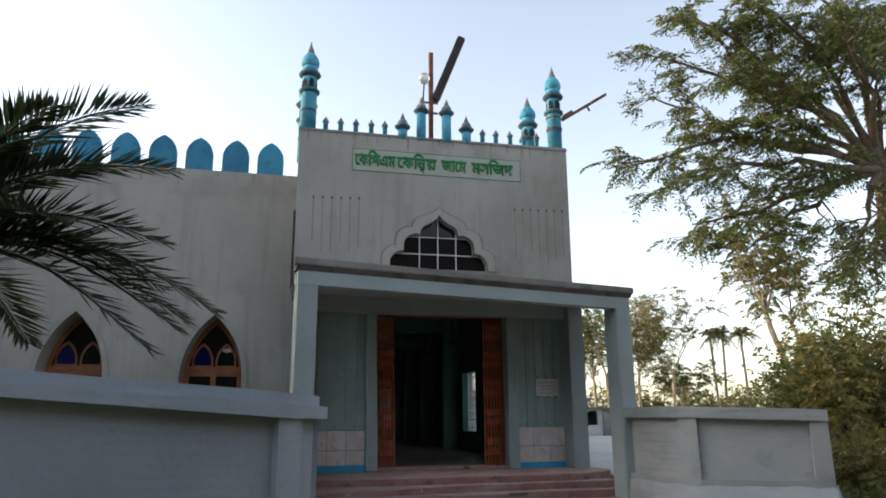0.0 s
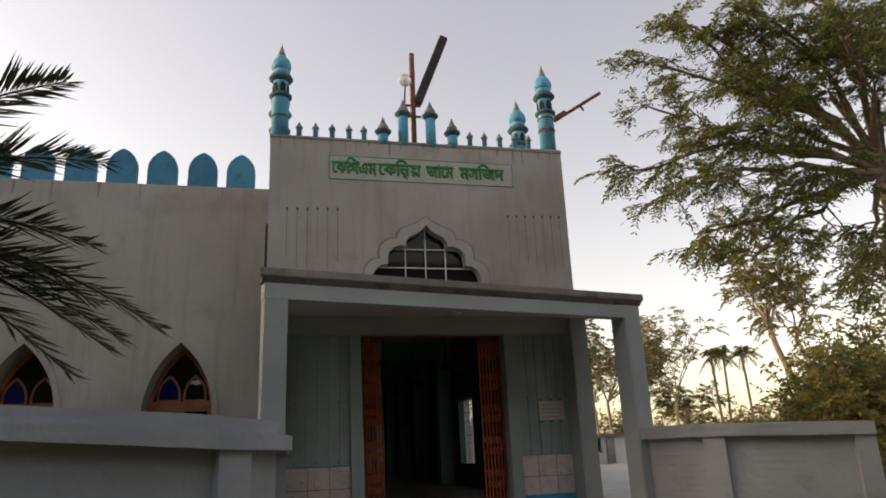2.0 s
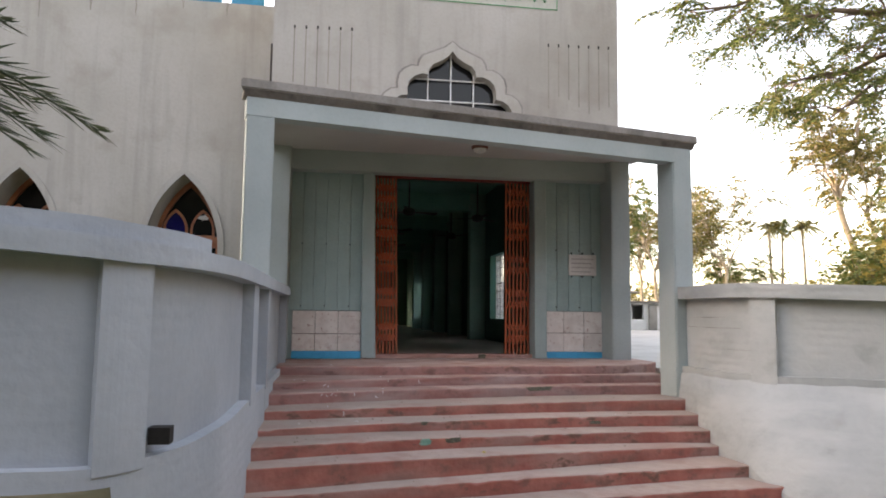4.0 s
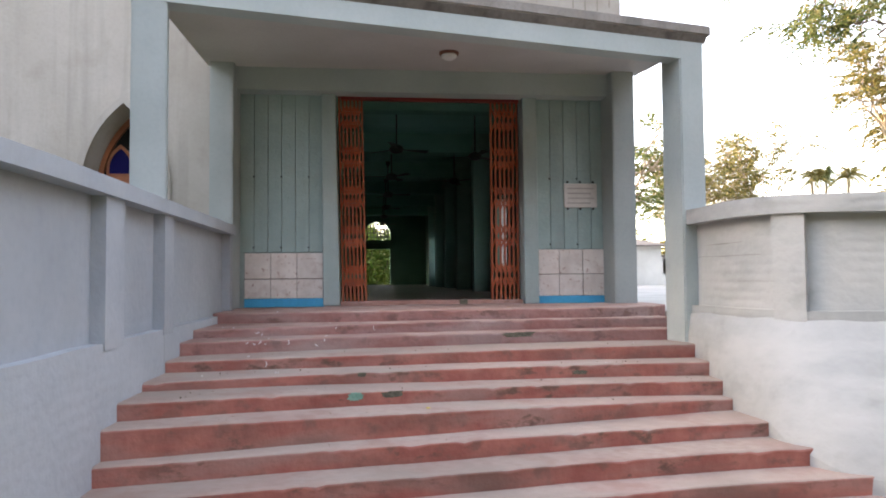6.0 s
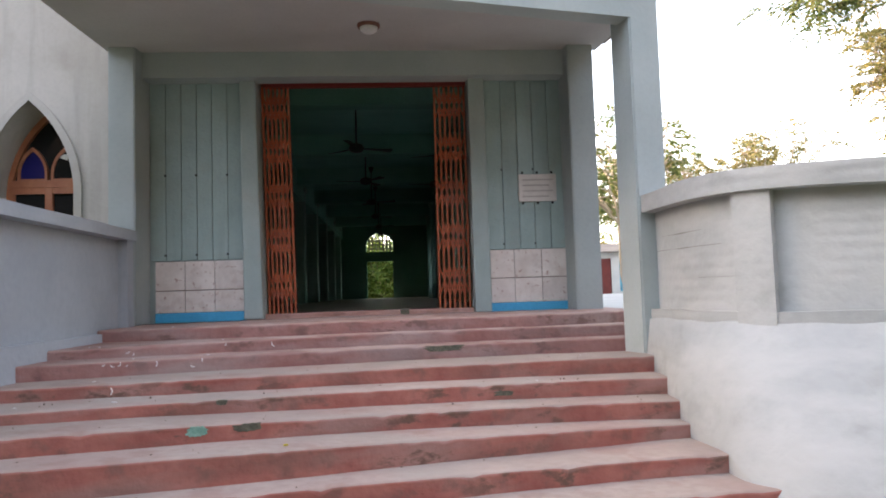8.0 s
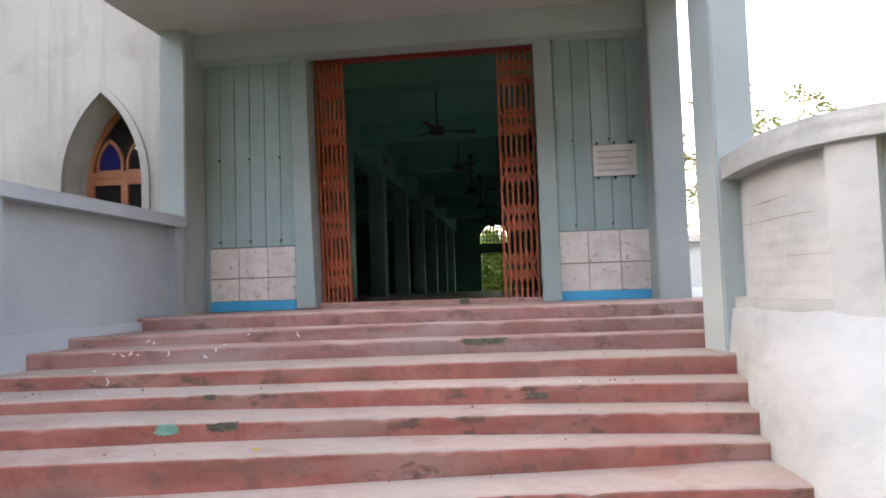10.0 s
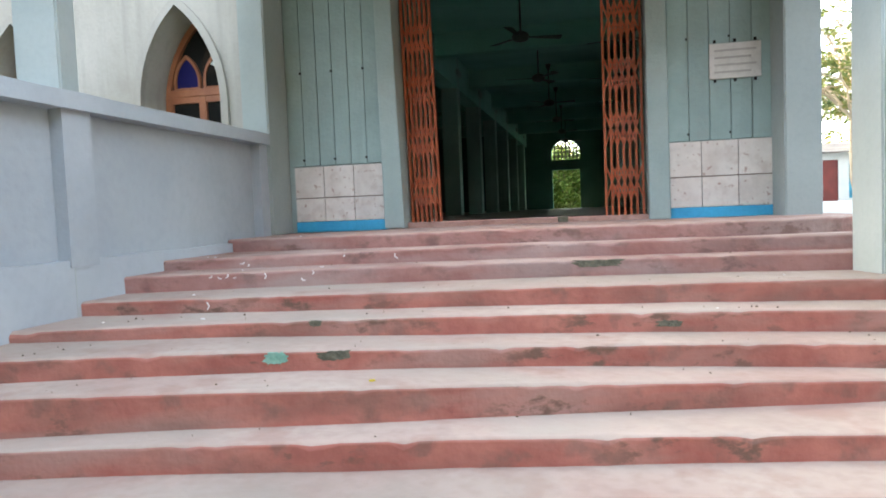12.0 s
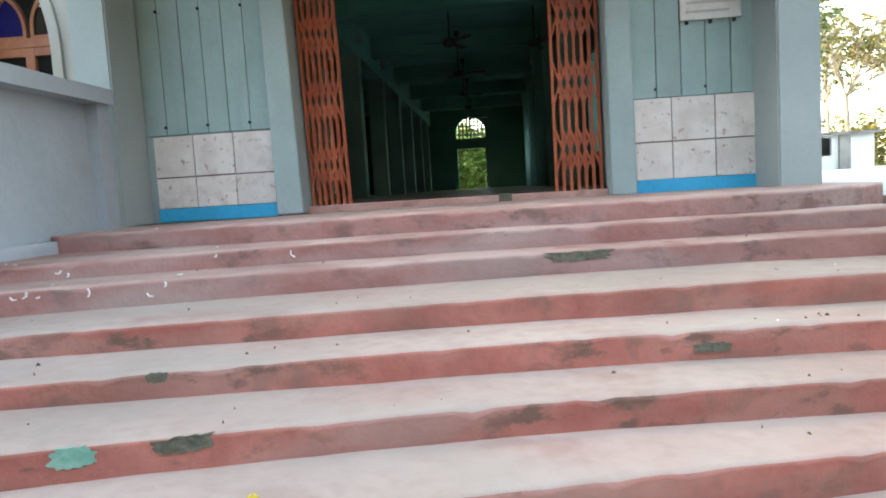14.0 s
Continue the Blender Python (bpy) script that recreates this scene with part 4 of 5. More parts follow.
for x in (-0.16, 0.0, 0.16):
    for z in (0.165, -0.165):
        part("pin", boxed(x - 0.01, x + 0.01, -0.012, 0.006, z - 0.012, z + 0.012), DARKFILL, plate)

tagged(part("threshold", boxed(1.655, 3.855, 12.52, 12.8, FLOOR - 0.1, FLOOR + 0.018, bevel=0.008), THRESH), "worn reddish cement threshold under the gate", "threshold", kind="structure")
brick = thing("brick_piece", (3.11, 12.43, STEP_TOP[0] + 0.0), "small dark brick fragment lying at the threshold", "brick")
bm = boxed(-0.04, 0.04, -0.025, 0.025, 0.0, 0.045)
for v in bm.verts:
    v.co += Vector((random.uniform(-0.012, 0.012), random.uniform(-0.01, 0.01), random.uniform(0, 0.012) if v.co.z > 0.02 else 0))
part("lump", bm, BRICKPATCH, brick)

# collapsible gate


def gate_leaf(x0, x1, label, lean=0.0):
    g = thing("collapsible_gate", ((x0 + x1) / 2, 12.64, FLOOR + 0.018), label, "gate", "folded gate leaves")
    half, h = (x1 - x0) / 2, 2.45

    def leaning(bm):
        for v in bm.verts:
            v.co.x += lean * v.co.z / h
        return bm
    count = 7
    xs = [-half + 2 * half * (i + 0.5) / count for i in range(count)]
    for x in xs:
        for dy in (-0.02, 0.012):
            part("channel", leaning(boxed(x - 0.010, x + 0.010, dy, dy + 0.008, 0.0, h)), ORANGE, g)
    pitch = 2 * half / count
    for row, z in enumerate((0.14, 0.62, 1.10, 1.58, 2.06)):
        for i in range(count - 2):
            for s in (1, -1):
                xa, xb = (xs[i], xs[i + 2]) if s > 0 else (xs[i + 2], xs[i])
                p, q = Vector((xa, 0, z)), Vector((xb, 0, z + 0.31))
                d = (q - p).normalized()
                w = Vector((d.z, 0, -d.x)) * 0.008
                y = -0.026 if s > 0 else -0.034
                bm = bmesh.new()
                vs = [bm.verts.new((c.x, yy, c.z)) for yy in (y, y + 0.006) for c in (p - w, q - w, q + w, p + w)]
                for f in ((0, 3, 2, 1), (4, 5, 6, 7), (0, 1, 5, 4), (1, 2, 6, 5), (2, 3, 7, 6), (3, 0, 4, 7)):
                    bm.faces.new([vs[j] for j in f])
                part("lattice_strip", leaning(bm), ORANGE, g)
    return g


gate_leaf(1.66, 1.98, "folded orange-painted steel collapsible gate leaf", -0.05)
gate_leaf(3.47, 3.85, "folded orange-painted steel collapsible gate leaf")
rail = thing("gate_rail", (2.755, 12.64, 4.40), "dark red steel rail over the gateway", "rail")
part("top_rail", boxed(-1.14, 1.10, -0.07, 0.08, -0.04, 0.045), DARKRED, rail)
part("guide", boxed(-1.10, 1.10, -0.035, 0.025, -0.075, -0.04), DARKRED, rail)

# ---- prayer hall inside ----
tagged(part("floor", boxed(-13.6, 4.55, 13.66, 36.9, 1.55, FLOOR), HALLFLOOR), "dull reddish hall floor", "floor", kind="structure")
tagged(part("floor_entry", boxed(0.35, 4.55, 12.805, 13.655, 1.55, FLOOR), HALLFLOOR), "dull reddish floor inside the gate", "floor", kind="structure")
tagged(part("ceiling", boxed(-14, 4.8, 13.655, 37.1, 5.25, 5.45), HALLCEIL), "green painted hall ceiling with cross beams", "ceiling", kind="structure")
WINDOW_Y = [17.0 + 3.2 * i for i in range(6)]
bm = slab([(12.75, 1.5), (36.9, 1.5), (36.9, 5.3), (12.75, 5.3)], [[(y, 2.35), (y + (1.25 if y < 18 else 0.5), 2.35), (y + (1.25 if y < 18 else 0.5), 3.75), (y, 3.75)] for y in WINDOW_Y], 0, 0.25)
bmesh.ops.transform(bm, matrix=Matrix(((0, -1, 0, 4.8), (1, 0, 0, 0), (0, 0, 1, 0), (0, 0, 0, 1))), verts=bm.verts)
bmesh.ops.recalc_face_normals(bm, faces=bm.faces[:])
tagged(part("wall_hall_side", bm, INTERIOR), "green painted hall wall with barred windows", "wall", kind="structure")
for y in WINDOW_Y:
    g = thing("window_grille", (4.68, y, 2.35), "white iron window grille with a lattice", "grille", "hall window grilles")
    wide = 1.25 if y < 18 else 0.5
    for i in range(int(wide / 0.138)):
        part("bar", tube(bmesh.new(), (0, 0.07 + 0.138 * i, 0), (0, 0.07 + 0.138 * i, 1.4), 0.014, 0.014, 6), WHITEPAINT, g)
    for i in range(8):
        part("cross_bar", tube(bmesh.new(), (0.01, 0.0, 0.1 + 0.17 * i), (0.01, wide, 0.1 + 0.17 * i), 0.011, 0.011, 6), WHITEPAINT, g)
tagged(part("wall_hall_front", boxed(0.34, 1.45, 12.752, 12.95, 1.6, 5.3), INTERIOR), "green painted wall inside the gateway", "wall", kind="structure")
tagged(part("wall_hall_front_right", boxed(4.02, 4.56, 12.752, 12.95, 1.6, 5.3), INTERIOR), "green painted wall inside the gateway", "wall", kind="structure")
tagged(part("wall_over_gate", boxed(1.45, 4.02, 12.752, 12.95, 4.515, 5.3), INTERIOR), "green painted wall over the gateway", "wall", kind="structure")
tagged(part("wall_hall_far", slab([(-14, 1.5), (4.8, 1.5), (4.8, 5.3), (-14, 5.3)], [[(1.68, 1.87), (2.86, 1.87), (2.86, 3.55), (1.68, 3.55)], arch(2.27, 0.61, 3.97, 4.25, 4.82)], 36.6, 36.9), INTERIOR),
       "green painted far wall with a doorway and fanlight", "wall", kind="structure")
tagged(part("ceiling_over_entry", boxed(0.345, 4.8, 12.755, 13.65, 5.25, 5.45), HALLCEIL), "green painted ceiling over the entrance", "ceiling", kind="structure")
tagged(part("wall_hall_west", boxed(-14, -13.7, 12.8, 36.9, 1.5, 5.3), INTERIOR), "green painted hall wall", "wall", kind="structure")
tagged(part("roof", boxed(-14, 4.8, 13.66, 37.1, 6.3, 6.5), CONCRETE), "flat concrete hall roof", "roof", kind="structure")

fan_grille = thing("fanlight_grille", (2.27, 36.7, 3.86), "dark iron lattice in the far fanlight", "grille")
for i in range(7):
    x = -0.48 + 0.16 * i
    part("bar", boxed(x - 0.034, x + 0.034, 0, 0.03, 0.0, 0.38 + 0.54 * math.sqrt(max(0, 1 - (x / 0.63) ** 2))), STEEL, fan_grille)
for z in (0.27, 0.45, 0.63):
    part("cross_bar", boxed(-0.6 + 0.12 * z, 0.6 - 0.12 * z, 0.003, 0.027, z - 0.032, z + 0.032), STEEL, fan_grille)


def hall_column():
    bm = boxed(-0.18, 0.18, -0.16, 0.16, 0, 3.38, bevel=0.015)
    col = thing("hall_column", (0.42, 15.18, FLOOR), "square pale green hall column", "column", "columns along the aisle")
    part("shaft", bm, COLUMN, col)
    part("capital", boxed(-0.22, 0.22, -0.2, 0.2, 3.0, 3.12, bevel=0.01), COLUMN, col)
    return col


col = hall_column()
for i in range(1, 8):
    copy_thing(col, pose(0.42, 15.18 + 2.9 * i, FLOOR))
for i in range(5):
    copy_thing(col, pose(4.36, 18.9 + 2.9 * i, FLOOR))
for i in range(6):
    y = 15.2 + 3.6 * i
    tagged(part("ceiling_beam", boxed(-13.7, 4.55, y, y + 0.3, 4.85, 5.26), HALLCEIL), "green painted ceiling beam", "beam", kind="structure")
tagged(part("aisle_beam", boxed(0.24, 0.6, 12.95, 36.6, 4.6, 5.255), HALLCEIL), "green painted beam over the columns", "beam", kind="structure")


def ceiling_fan():
    f = thing("ceiling_fan", (2.45, 16.0, 4.37), "dull grey-green three-bladed ceiling fan on a long rod", "fan", "ceiling fans down the aisle")
    part("rod", tube(bmesh.new(), (0, 0, 0.05), (0, 0, 0.9), 0.013, 0.013, 8), FANPAINT, f)
    part("canopy_cup", lathe(bmesh.new(), [(0.02, 0.74), (0.06, 0.84), (0.06, 0.885)], 12), FANPAINT, f, "", True)
    part("motor", lathe(bmesh.new(), [(0.03, -0.07), (0.10, -0.05), (0.125, 0.0), (0.10, 0.05), (0.03, 0.08)], 18), FANPAINT, f, "", True)
    for i in range(3):
        a = 2 * math.pi * i / 3 + 0.35
        bm = bmesh.new()
        c, s = math.cos(a), math.sin(a)
        vs = []
        for u, v, z in ((0.1, -0.03, 0.0), (0.58, -0.07, 0.012), (0.6, 0.0, 0.0), (0.58, 0.06, -0.012), (0.1, 0.03, 0.0)):
            vs.append((c * u - s * v, s * u + c * v, z))
        hi, lo = [bm.verts.new(v) for v in vs], [bm.verts.new((x, y, z - 0.006)) for x, y, z in vs]
        bm.faces.new(hi)
        bm.faces.new(lo[::-1])
        for j in range(5):
            bm.faces.new((lo[j], lo[(j + 1) % 5], hi[(j + 1) % 5], hi[j]))
        part("blade", bm, FANPAINT, f)
    return f


fan = ceiling_fan()
for i, y in enumerate((19.2, 22.4, 25.6, 28.8, 32.0)):
    copy_thing(fan, pose(2.45, y, 4.37, 0, 0, 47 * (i + 1)))
for i in range(2):
    copy_thing(fan, pose(3.9, 16.6 + 3.2 * i, 4.37, 0, 0, 20 + 33 * i))

# ---- minarets, finials and roof lamps ----


def minaret(x, y, z, s, label):
    m = thing("minaret", (x, y, z), label, "minaret", "corner minarets")
    part("shaft", lathe(bmesh.new(), [(0.145 * s, -0.05), (0.145 * s, 0.74), (0.15 * s, 0.76)], 20), TEAL, m, "", True)
    part("lower_ring", lathe(bmesh.new(), [(0.14 * s, 0.37), (0.15 * s, 0.39), (0.15 * s, 0.42), (0.14 * s, 0.44)], 20), TEALDARK, m, "", True)
    part("lower_balcony", lathe(bmesh.new(), [(0.14 * s, 0.73), (0.19 * s, 0.76), (0.195 * s, 0.79), (0.15 * s, 0.81)], 20), TEALDARK, m, "dark weathered balcony ring", True)
    part("drum", lathe(bmesh.new(), [(0.13 * s, 0.80), (0.13 * s, 1.06)], 20), TEAL, m, "", True)
    # niches are dark slabs on the drum, with their shade as colour
    for i in range(6):
        a = 2 * math.pi * (i + 0.25) / 6
        loop = arch(0, 0.04, 0.84, 0.94, 1.0, 4)
        bm = slab(loop, [], -0.006, 0.012)
        bmesh.ops.transform(bm, matrix=Matrix.Rotation(a, 4, "Z") @ Matrix.Translation((0, -0.13 * s, 0)), verts=bm.verts)
        part("niche", bm, DARKFILL, m)
    part("upper_balcony", lathe(bmesh.new(), [(0.13 * s, 1.04), (0.20 * s, 1.08), (0.21 * s, 1.10), (0.18 * s, 1.12), (0.185 * s, 1.14), (0.15 * s, 1.17)], 20), TEALDARK, m, "dark weathered balcony ring", True)
    part("neck", lathe(bmesh.new(), [(0.145 * s, 1.15), (0.145 * s, 1.24)], 20), TEAL, m, "", True)
    part("dome", lathe(bmesh.new(), [(0.14 * s, 1.23), (0.165 * s, 1.28), (0.172 * s, 1.33), (0.155 * s, 1.40), (0.12 * s, 1.46), (0.07 * s, 1.51)], 20), TEAL, m, "", True)
    part("tip", lathe(bmesh.new(), [(0.07 * s, 1.50), (0.075 * s, 1.53), (0.05 * s, 1.60), (0.022 * s, 1.68), (0.0, 1.76)], 16), TIPGREY, m, "grey weathered pointed tip", True)
    return m


minaret(0.335, TY + 0.15, 7.40, 0.93, "teal-painted minaret with dark balconies at the tower corner")
minaret(4.86, TY + 0.15, 7.44, 0.93, "teal-painted minaret with dark balconies at the tower corner")
minaret(4.77, 13.45, 7.36, 0.98, "teal-painted minaret at the rear tower corner")
minaret(0.32, 13.45, 7.36, 0.98, "teal-painted minaret at the rear tower corner")


def small_finial(x, y, z):
    f = thing("finial", (x, y, z), "small teal parapet finial with a grey pointed cap", "finial", "small parapet finials")
    part("stem", lathe(bmesh.new(), [(0.042, -0.04), (0.042, 0.15), (0.05, 0.16)], 12), TEAL, f, "", True)
    part("cap", lathe(bmesh.new(), [(0.05, 0.155), (0.06, 0.175), (0.05, 0.20), (0.025, 0.24), (0.0, 0.29)], 12), TIPGREY, f, "", True)
    return f


def big_finial(x, y, z, h, label):
    f = thing("finial", (x, y, z), label, "finial", "large parapet finials")
    part("stem", lathe(bmesh.new(), [(0.085, -0.05), (0.085, h)], 16), TEAL, f, "", True)
    part("cup", lathe(bmesh.new(), [(0.085, h - 0.01), (0.135, h + 0.04), (0.14, h + 0.06), (0.10, h + 0.08)], 16), TEALDARK, f, "", True)
    part("dome", lathe(bmesh.new(), [(0.09, h + 0.07), (0.095, h + 0.12), (0.075, h + 0.17), (0.04, h + 0.20)], 16), TIPGREY, f, "", True)
    part("tip", lathe(bmesh.new(), [(0.04, h + 0.195), (0.045, h + 0.22), (0.02, h + 0.28), (0.0, h + 0.34)], 12), TIPGREY, f, "", True)
    return f


sf = small_finial(0.635, TY + 0.06, 7.43)
for x in (0.89, 1.15, 1.42, 1.66, 3.43, 3.68, 3.955, 4.22, 4.46):
    copy_thing(sf, pose(x, TY + 0.06, 7.43 + 0.008 * x, random.uniform(-1.5, 1.5), random.uniform(-1.5, 1.5), 0))
big_finial(1.97, TY + 0.06, 7.44, 0.14, "short teal finial with a dark cup and broken tip")
big_finial(2.305, TY + 0.06, 7.44, 0.48, "tall teal finial with a dark cup")
big_finial(2.765, TY + 0.06, 7.44, 0.48, "tall teal finial with a dark cup")
big_finial(3.13, TY + 0.06, 7.45, 0.18, "short teal finial with a dark cup")

pole = thing("lamp_pole", (2.51, TY + 0.2, 7.38), "rusty steel pole with a long street lamp and a round bulb", "street lamp")
part("pole", boxed(-0.04, 0.04, -0.04, 0.04, 0, 1.84, bevel=0.008), RUST, pole)
bm = boxed(-0.075, 0.075, -0.06, 0.06, 0, 1.45, bevel=0.03)
housing = part("lamp_housing", bm, DARKMETAL, pole, "long dark tubular lamp housing")
housing.matrix_basis = pose(0.07, 0, 0.88, 0, 21, 0)
part("reflector", boxed(0.045, 0.08, -0.05, 0.05, 0.05, 1.4), RUST, housing, "rusty reflector plate")
part("bulb", lathe(bmesh.new(), [(0.0, -0.11), (0.05, -0.1), (0.095, -0.05), (0.11, 0.0), (0.095, 0.05), (0.05, 0.1), (0.0, 0.11)], 16, (-0.13, -0.02, 1.30)), BULBGLASS, pole, "round clear bulb", True)
part("bulb_stem", tube(bmesh.new(), (-0.15, -0.02, 0.84), (-0.13, -0.02, 1.2), 0.016, 0.012, 8), DARKMETAL, pole)
for z in (0.62, 0.82):
    part("bracket", boxed(-0.18, 0.12, -0.05, -0.03, z - 0.018, z + 0.018), RUST, pole)
batten = thing("tube_lamp", (5.03, TY + 0.15, 8.10), "slim rusty lamp batten tied to the minaret", "lamp")
arm = part("batten", boxed(0, 1.12, -0.03, 0.03, -0.025, 0.025, bevel=0.006), RUST, batten)
arm.matrix_basis = pose(0.0, 0, 0.0, 0, -34, 0)
part("ballast", boxed(0.05, 0.28, -0.035, 0.035, 0.02, 0.07), RUST, arm)
part("cord_drop", boxed(0.6, 0.63, -0.01, 0.01, -0.12, 0.0), DARKMETAL, arm)
for z in (0.0, -0.22):
    part("tie_wire", lathe(bmesh.new(), [(0.145, z - 0.012), (0.153, z), (0.145, z + 0.012)], 16, (-0.17, 0, 0)), RUST, batten)

# ---- trees and plants ----


class Leaves:
    """Collects small four-sided leaves."""

    def __init__(self):
        self.v, self.f = [], []

    def leaf(self, p, d, side, length, width):
        i = len(self.v)
        m = p + d * length * 0.45
        self.v += [p, m + side * width * 0.5, p + d * length, m - side * width * 0.5]
        self.f.append((i, i + 1, i + 2, i + 3))

    def spray(self, p, d, rng, length, pairs, leaf_len, leaf_wide, droop=0.35):
        """A twig end with two rows of leaflets."""
        d = d.normalized()
        side = d.cross(Vector((0, 0, 1)))
        side = side.normalized() if side.length > 0.05 else Vector((1, 0, 0))
        side = (side + Vector((0, 0, rng.uniform(-0.5, 0.5)))).normalized()
        for i in range(pairs):
            t = (i + 0.5) / pairs
            q = p + d * length * t + Vector((0, 0, -droop * length * t * t))
            for s in (-1, 1):
                o = (side * s * 0.85 + d * 0.55 + Vector((rng.uniform(-0.25, 0.25), rng.uniform(-0.25, 0.25), rng.uniform(-0.55, 0.05)))).normalized()
                n = Vector((rng.uniform(-1, 1), rng.uniform(-1, 1), rng.uniform(-0.6, 0.6)))
                w = o.cross(n)
                if w.length > 0.1:
                    self.leaf(q, o, w.normalized(), leaf_len * rng.uniform(0.7, 1.2), leaf_wide * rng.uniform(0.8, 1.2))

    def build(self, name, mat, parent, label=""):
        me = bpy.data.meshes.new(name)
        me.from_pydata([tuple(v) for v in self.v], [], self.f)
        me.materials.append(mat)
        ob = new(name, me)
        ob.parent = parent
        return tagged(ob, label)


def limb(bm, points, r0, r1, n=7):
    """A tapered, jointed tube through points."""
    rings = []
    for i, p in enumerate(points):
        d = (points[min(i + 1, len(points) - 1)] - points[max(i - 1, 0)]).normalized()
        u = d.orthogonal().normalized()
        w = d.cross(u)
        r = r0 + (r1 - r0) * i / (len(points) - 1)
        rings.append([bm.verts.new(p + r * (math.cos(t) * u + math.sin(t) * w)) for t in (2 * math.pi * j / n for j in range(n))])
    for a, b in zip(rings, rings[1:]):
        k = min(range(n), key=lambda s: (a[0].co - b[s].co).length)
        for j in range(n):
            bm.faces.new((a[j], a[(j + 1) % n], b[(j + 1 + k) % n], b[(j + k) % n]))


def wander(p, q, rng, bend, count=7, sag=0.0):
    out = []
    off = Vector((0, 0, 0))
    for i in range(count + 1):
        t = i / count
        off += Vector((rng.uniform(-1, 1), rng.uniform(-1, 1), rng.uniform(-1, 1))) * bend * (q - p).length / count
        out.append(p.lerp(q, t) + off * math.sin(math.pi * t) + Vector((0, 0, sag * math.sin(math.pi * t))))
    return out


def tree(name, base, fork, tips, label, seed, bark=None, leaf=None, r=0.3, sub=7, twigs=4, sprays=3, size=1.0, leaf_len=0.13, leaf_wide=0.05, group="", reach=2.0, pairs=7, start=0.35):
    """A trunk to the fork, limbs to the tips, boughs and twigs off the limbs, and leaf sprays on the twigs."""
    rng = random.Random(seed)
    t = thing(name, base, label, "tree", group)
    base = Vector(base)
    fork = Vector(fork) - base
    bm, lv = bmesh.new(), Leaves()
    limb(bm, wander(Vector((0, 0, -0.2)), fork, rng, 0.12, 8), r, r * 0.68, 10)
    for tip in tips:
        tip = Vector(tip) - base
        way = wander(fork, tip, rng, 0.3, 8, 0.08 * (tip - fork).length)
        limb(bm, way, r * 0.36, 0.02 * size, 7)
        for j in range(sub):
            f = start + (1 - start) * (j + rng.random()) / sub
            i = min(int(f * 8), 7)
            p = way[i].lerp(way[i + 1], f * 8 - i)
            d = (way[i + 1] - way[i]).normalized()
            out = (d * 0.6 + Vector((rng.uniform(-1, 1), rng.uniform(-1, 1), rng.uniform(-0.5, 0.7)))).normalized()
            long_ = reach * size * rng.uniform(0.45, 1.0) * (1.15 - 0.5 * f)
            bough = wander(p, p + out * long_, rng, 0.35, 4)
            limb(bm, bough, 0.035 * size, 0.01 * size, 5)
            for a in range(twigs):
                g = 0.3 + 0.7 * (a + rng.random()) / twigs
                i2 = min(int(g * 4), 3)
                p2 = bough[i2].lerp(bough[i2 + 1], g * 4 - i2)
                o2 = (out * 0.7 + Vector((rng.uniform(-1, 1), rng.uniform(-1, 1), rng.uniform(-0.6, 0.5)))).normalized()
                l2 = 0.7 * size * rng.uniform(0.5, 1.1)
                q2 = p2 + o2 * l2
                limb(bm, [p2, p2.lerp(q2, 0.5) + Vector((0, 0, 0.04)), q2], 0.012 * size, 0.005 * size, 4)
                for b in range(sprays):
                    h = 0.25 + 0.75 * (b + rng.random()) / sprays
                    o3 = (o2 + Vector((rng.uniform(-0.9, 0.9), rng.uniform(-0.9, 0.9), rng.uniform(-0.5, 0.3)))).normalized()
                    lv.spray(p2.lerp(q2, h), o3, rng, 0.42 * size, pairs, leaf_len * size, leaf_wide * size)
    part("trunk", bm, bark or BARK, t, "", True)
    lv.build("crown", leaf or LEAF, t)
    return t


# the large spreading tree beside the courtyard
tree("spreading_tree", (18.7, 17.5, YARD), (17.3, 17.1, 9.8),
     [(8.7, 17.0, 9.3), (9.6, 17.0, 12.7), (10.2, 17.4, 11.5), (10.0, 16.6, 8.8), (10.9, 17.3, 7.8), (12.2, 17.0, 7.0), (12.4, 16.0, 14.2), (13.9, 17.5, 15.2), (16.5, 17.0, 15.8), (11.2, 16.6, 13.7), (11.6, 17.4, 14.6), (14.8, 16.2, 6.6), (17.0, 17.6, 6.2),
      (20.5, 16.0, 13.5), (23.0, 18.0, 11.0), (14.6, 15.0, 12.6), (13.2, 18.5, 13.0), (15.0, 16.5, 14.0), (15.4, 17.4, 16.4), (17.6, 17.0, 13.0), (18.6, 16.4, 15.4), (13.0, 16.6, 11.6), (18.4, 16.0, 12.0), (12.0, 17.0, 10.6), (13.4, 17.2, 9.0)],
     "large spreading tree with feathery dark green leaves", 11, r=0.36, sub=8, twigs=6, sprays=5, reach=1.7, leaf_len=0.15, leaf_wide=0.046, pairs=6, start=0.42)
# two thin leaning trees behind the wall
tree("leaning_tree", (23.0, 28.0, YARD), (21.3, 28.0, 7.2), [(20.0, 28.0, 10.6), (20.6, 28.4, 12.0), (22.3, 27.6, 11.8), (21.6, 28.0, 9.4), (19.6, 27.5, 9.4)],
     "thin leaning tree with pale trunk and sparse dry leaves", 5, PALEBARK, LEAFWARM, 0.17, 7, 4, 3, 1.1, 0.16, 0.07, "leaning trees", 1.7)
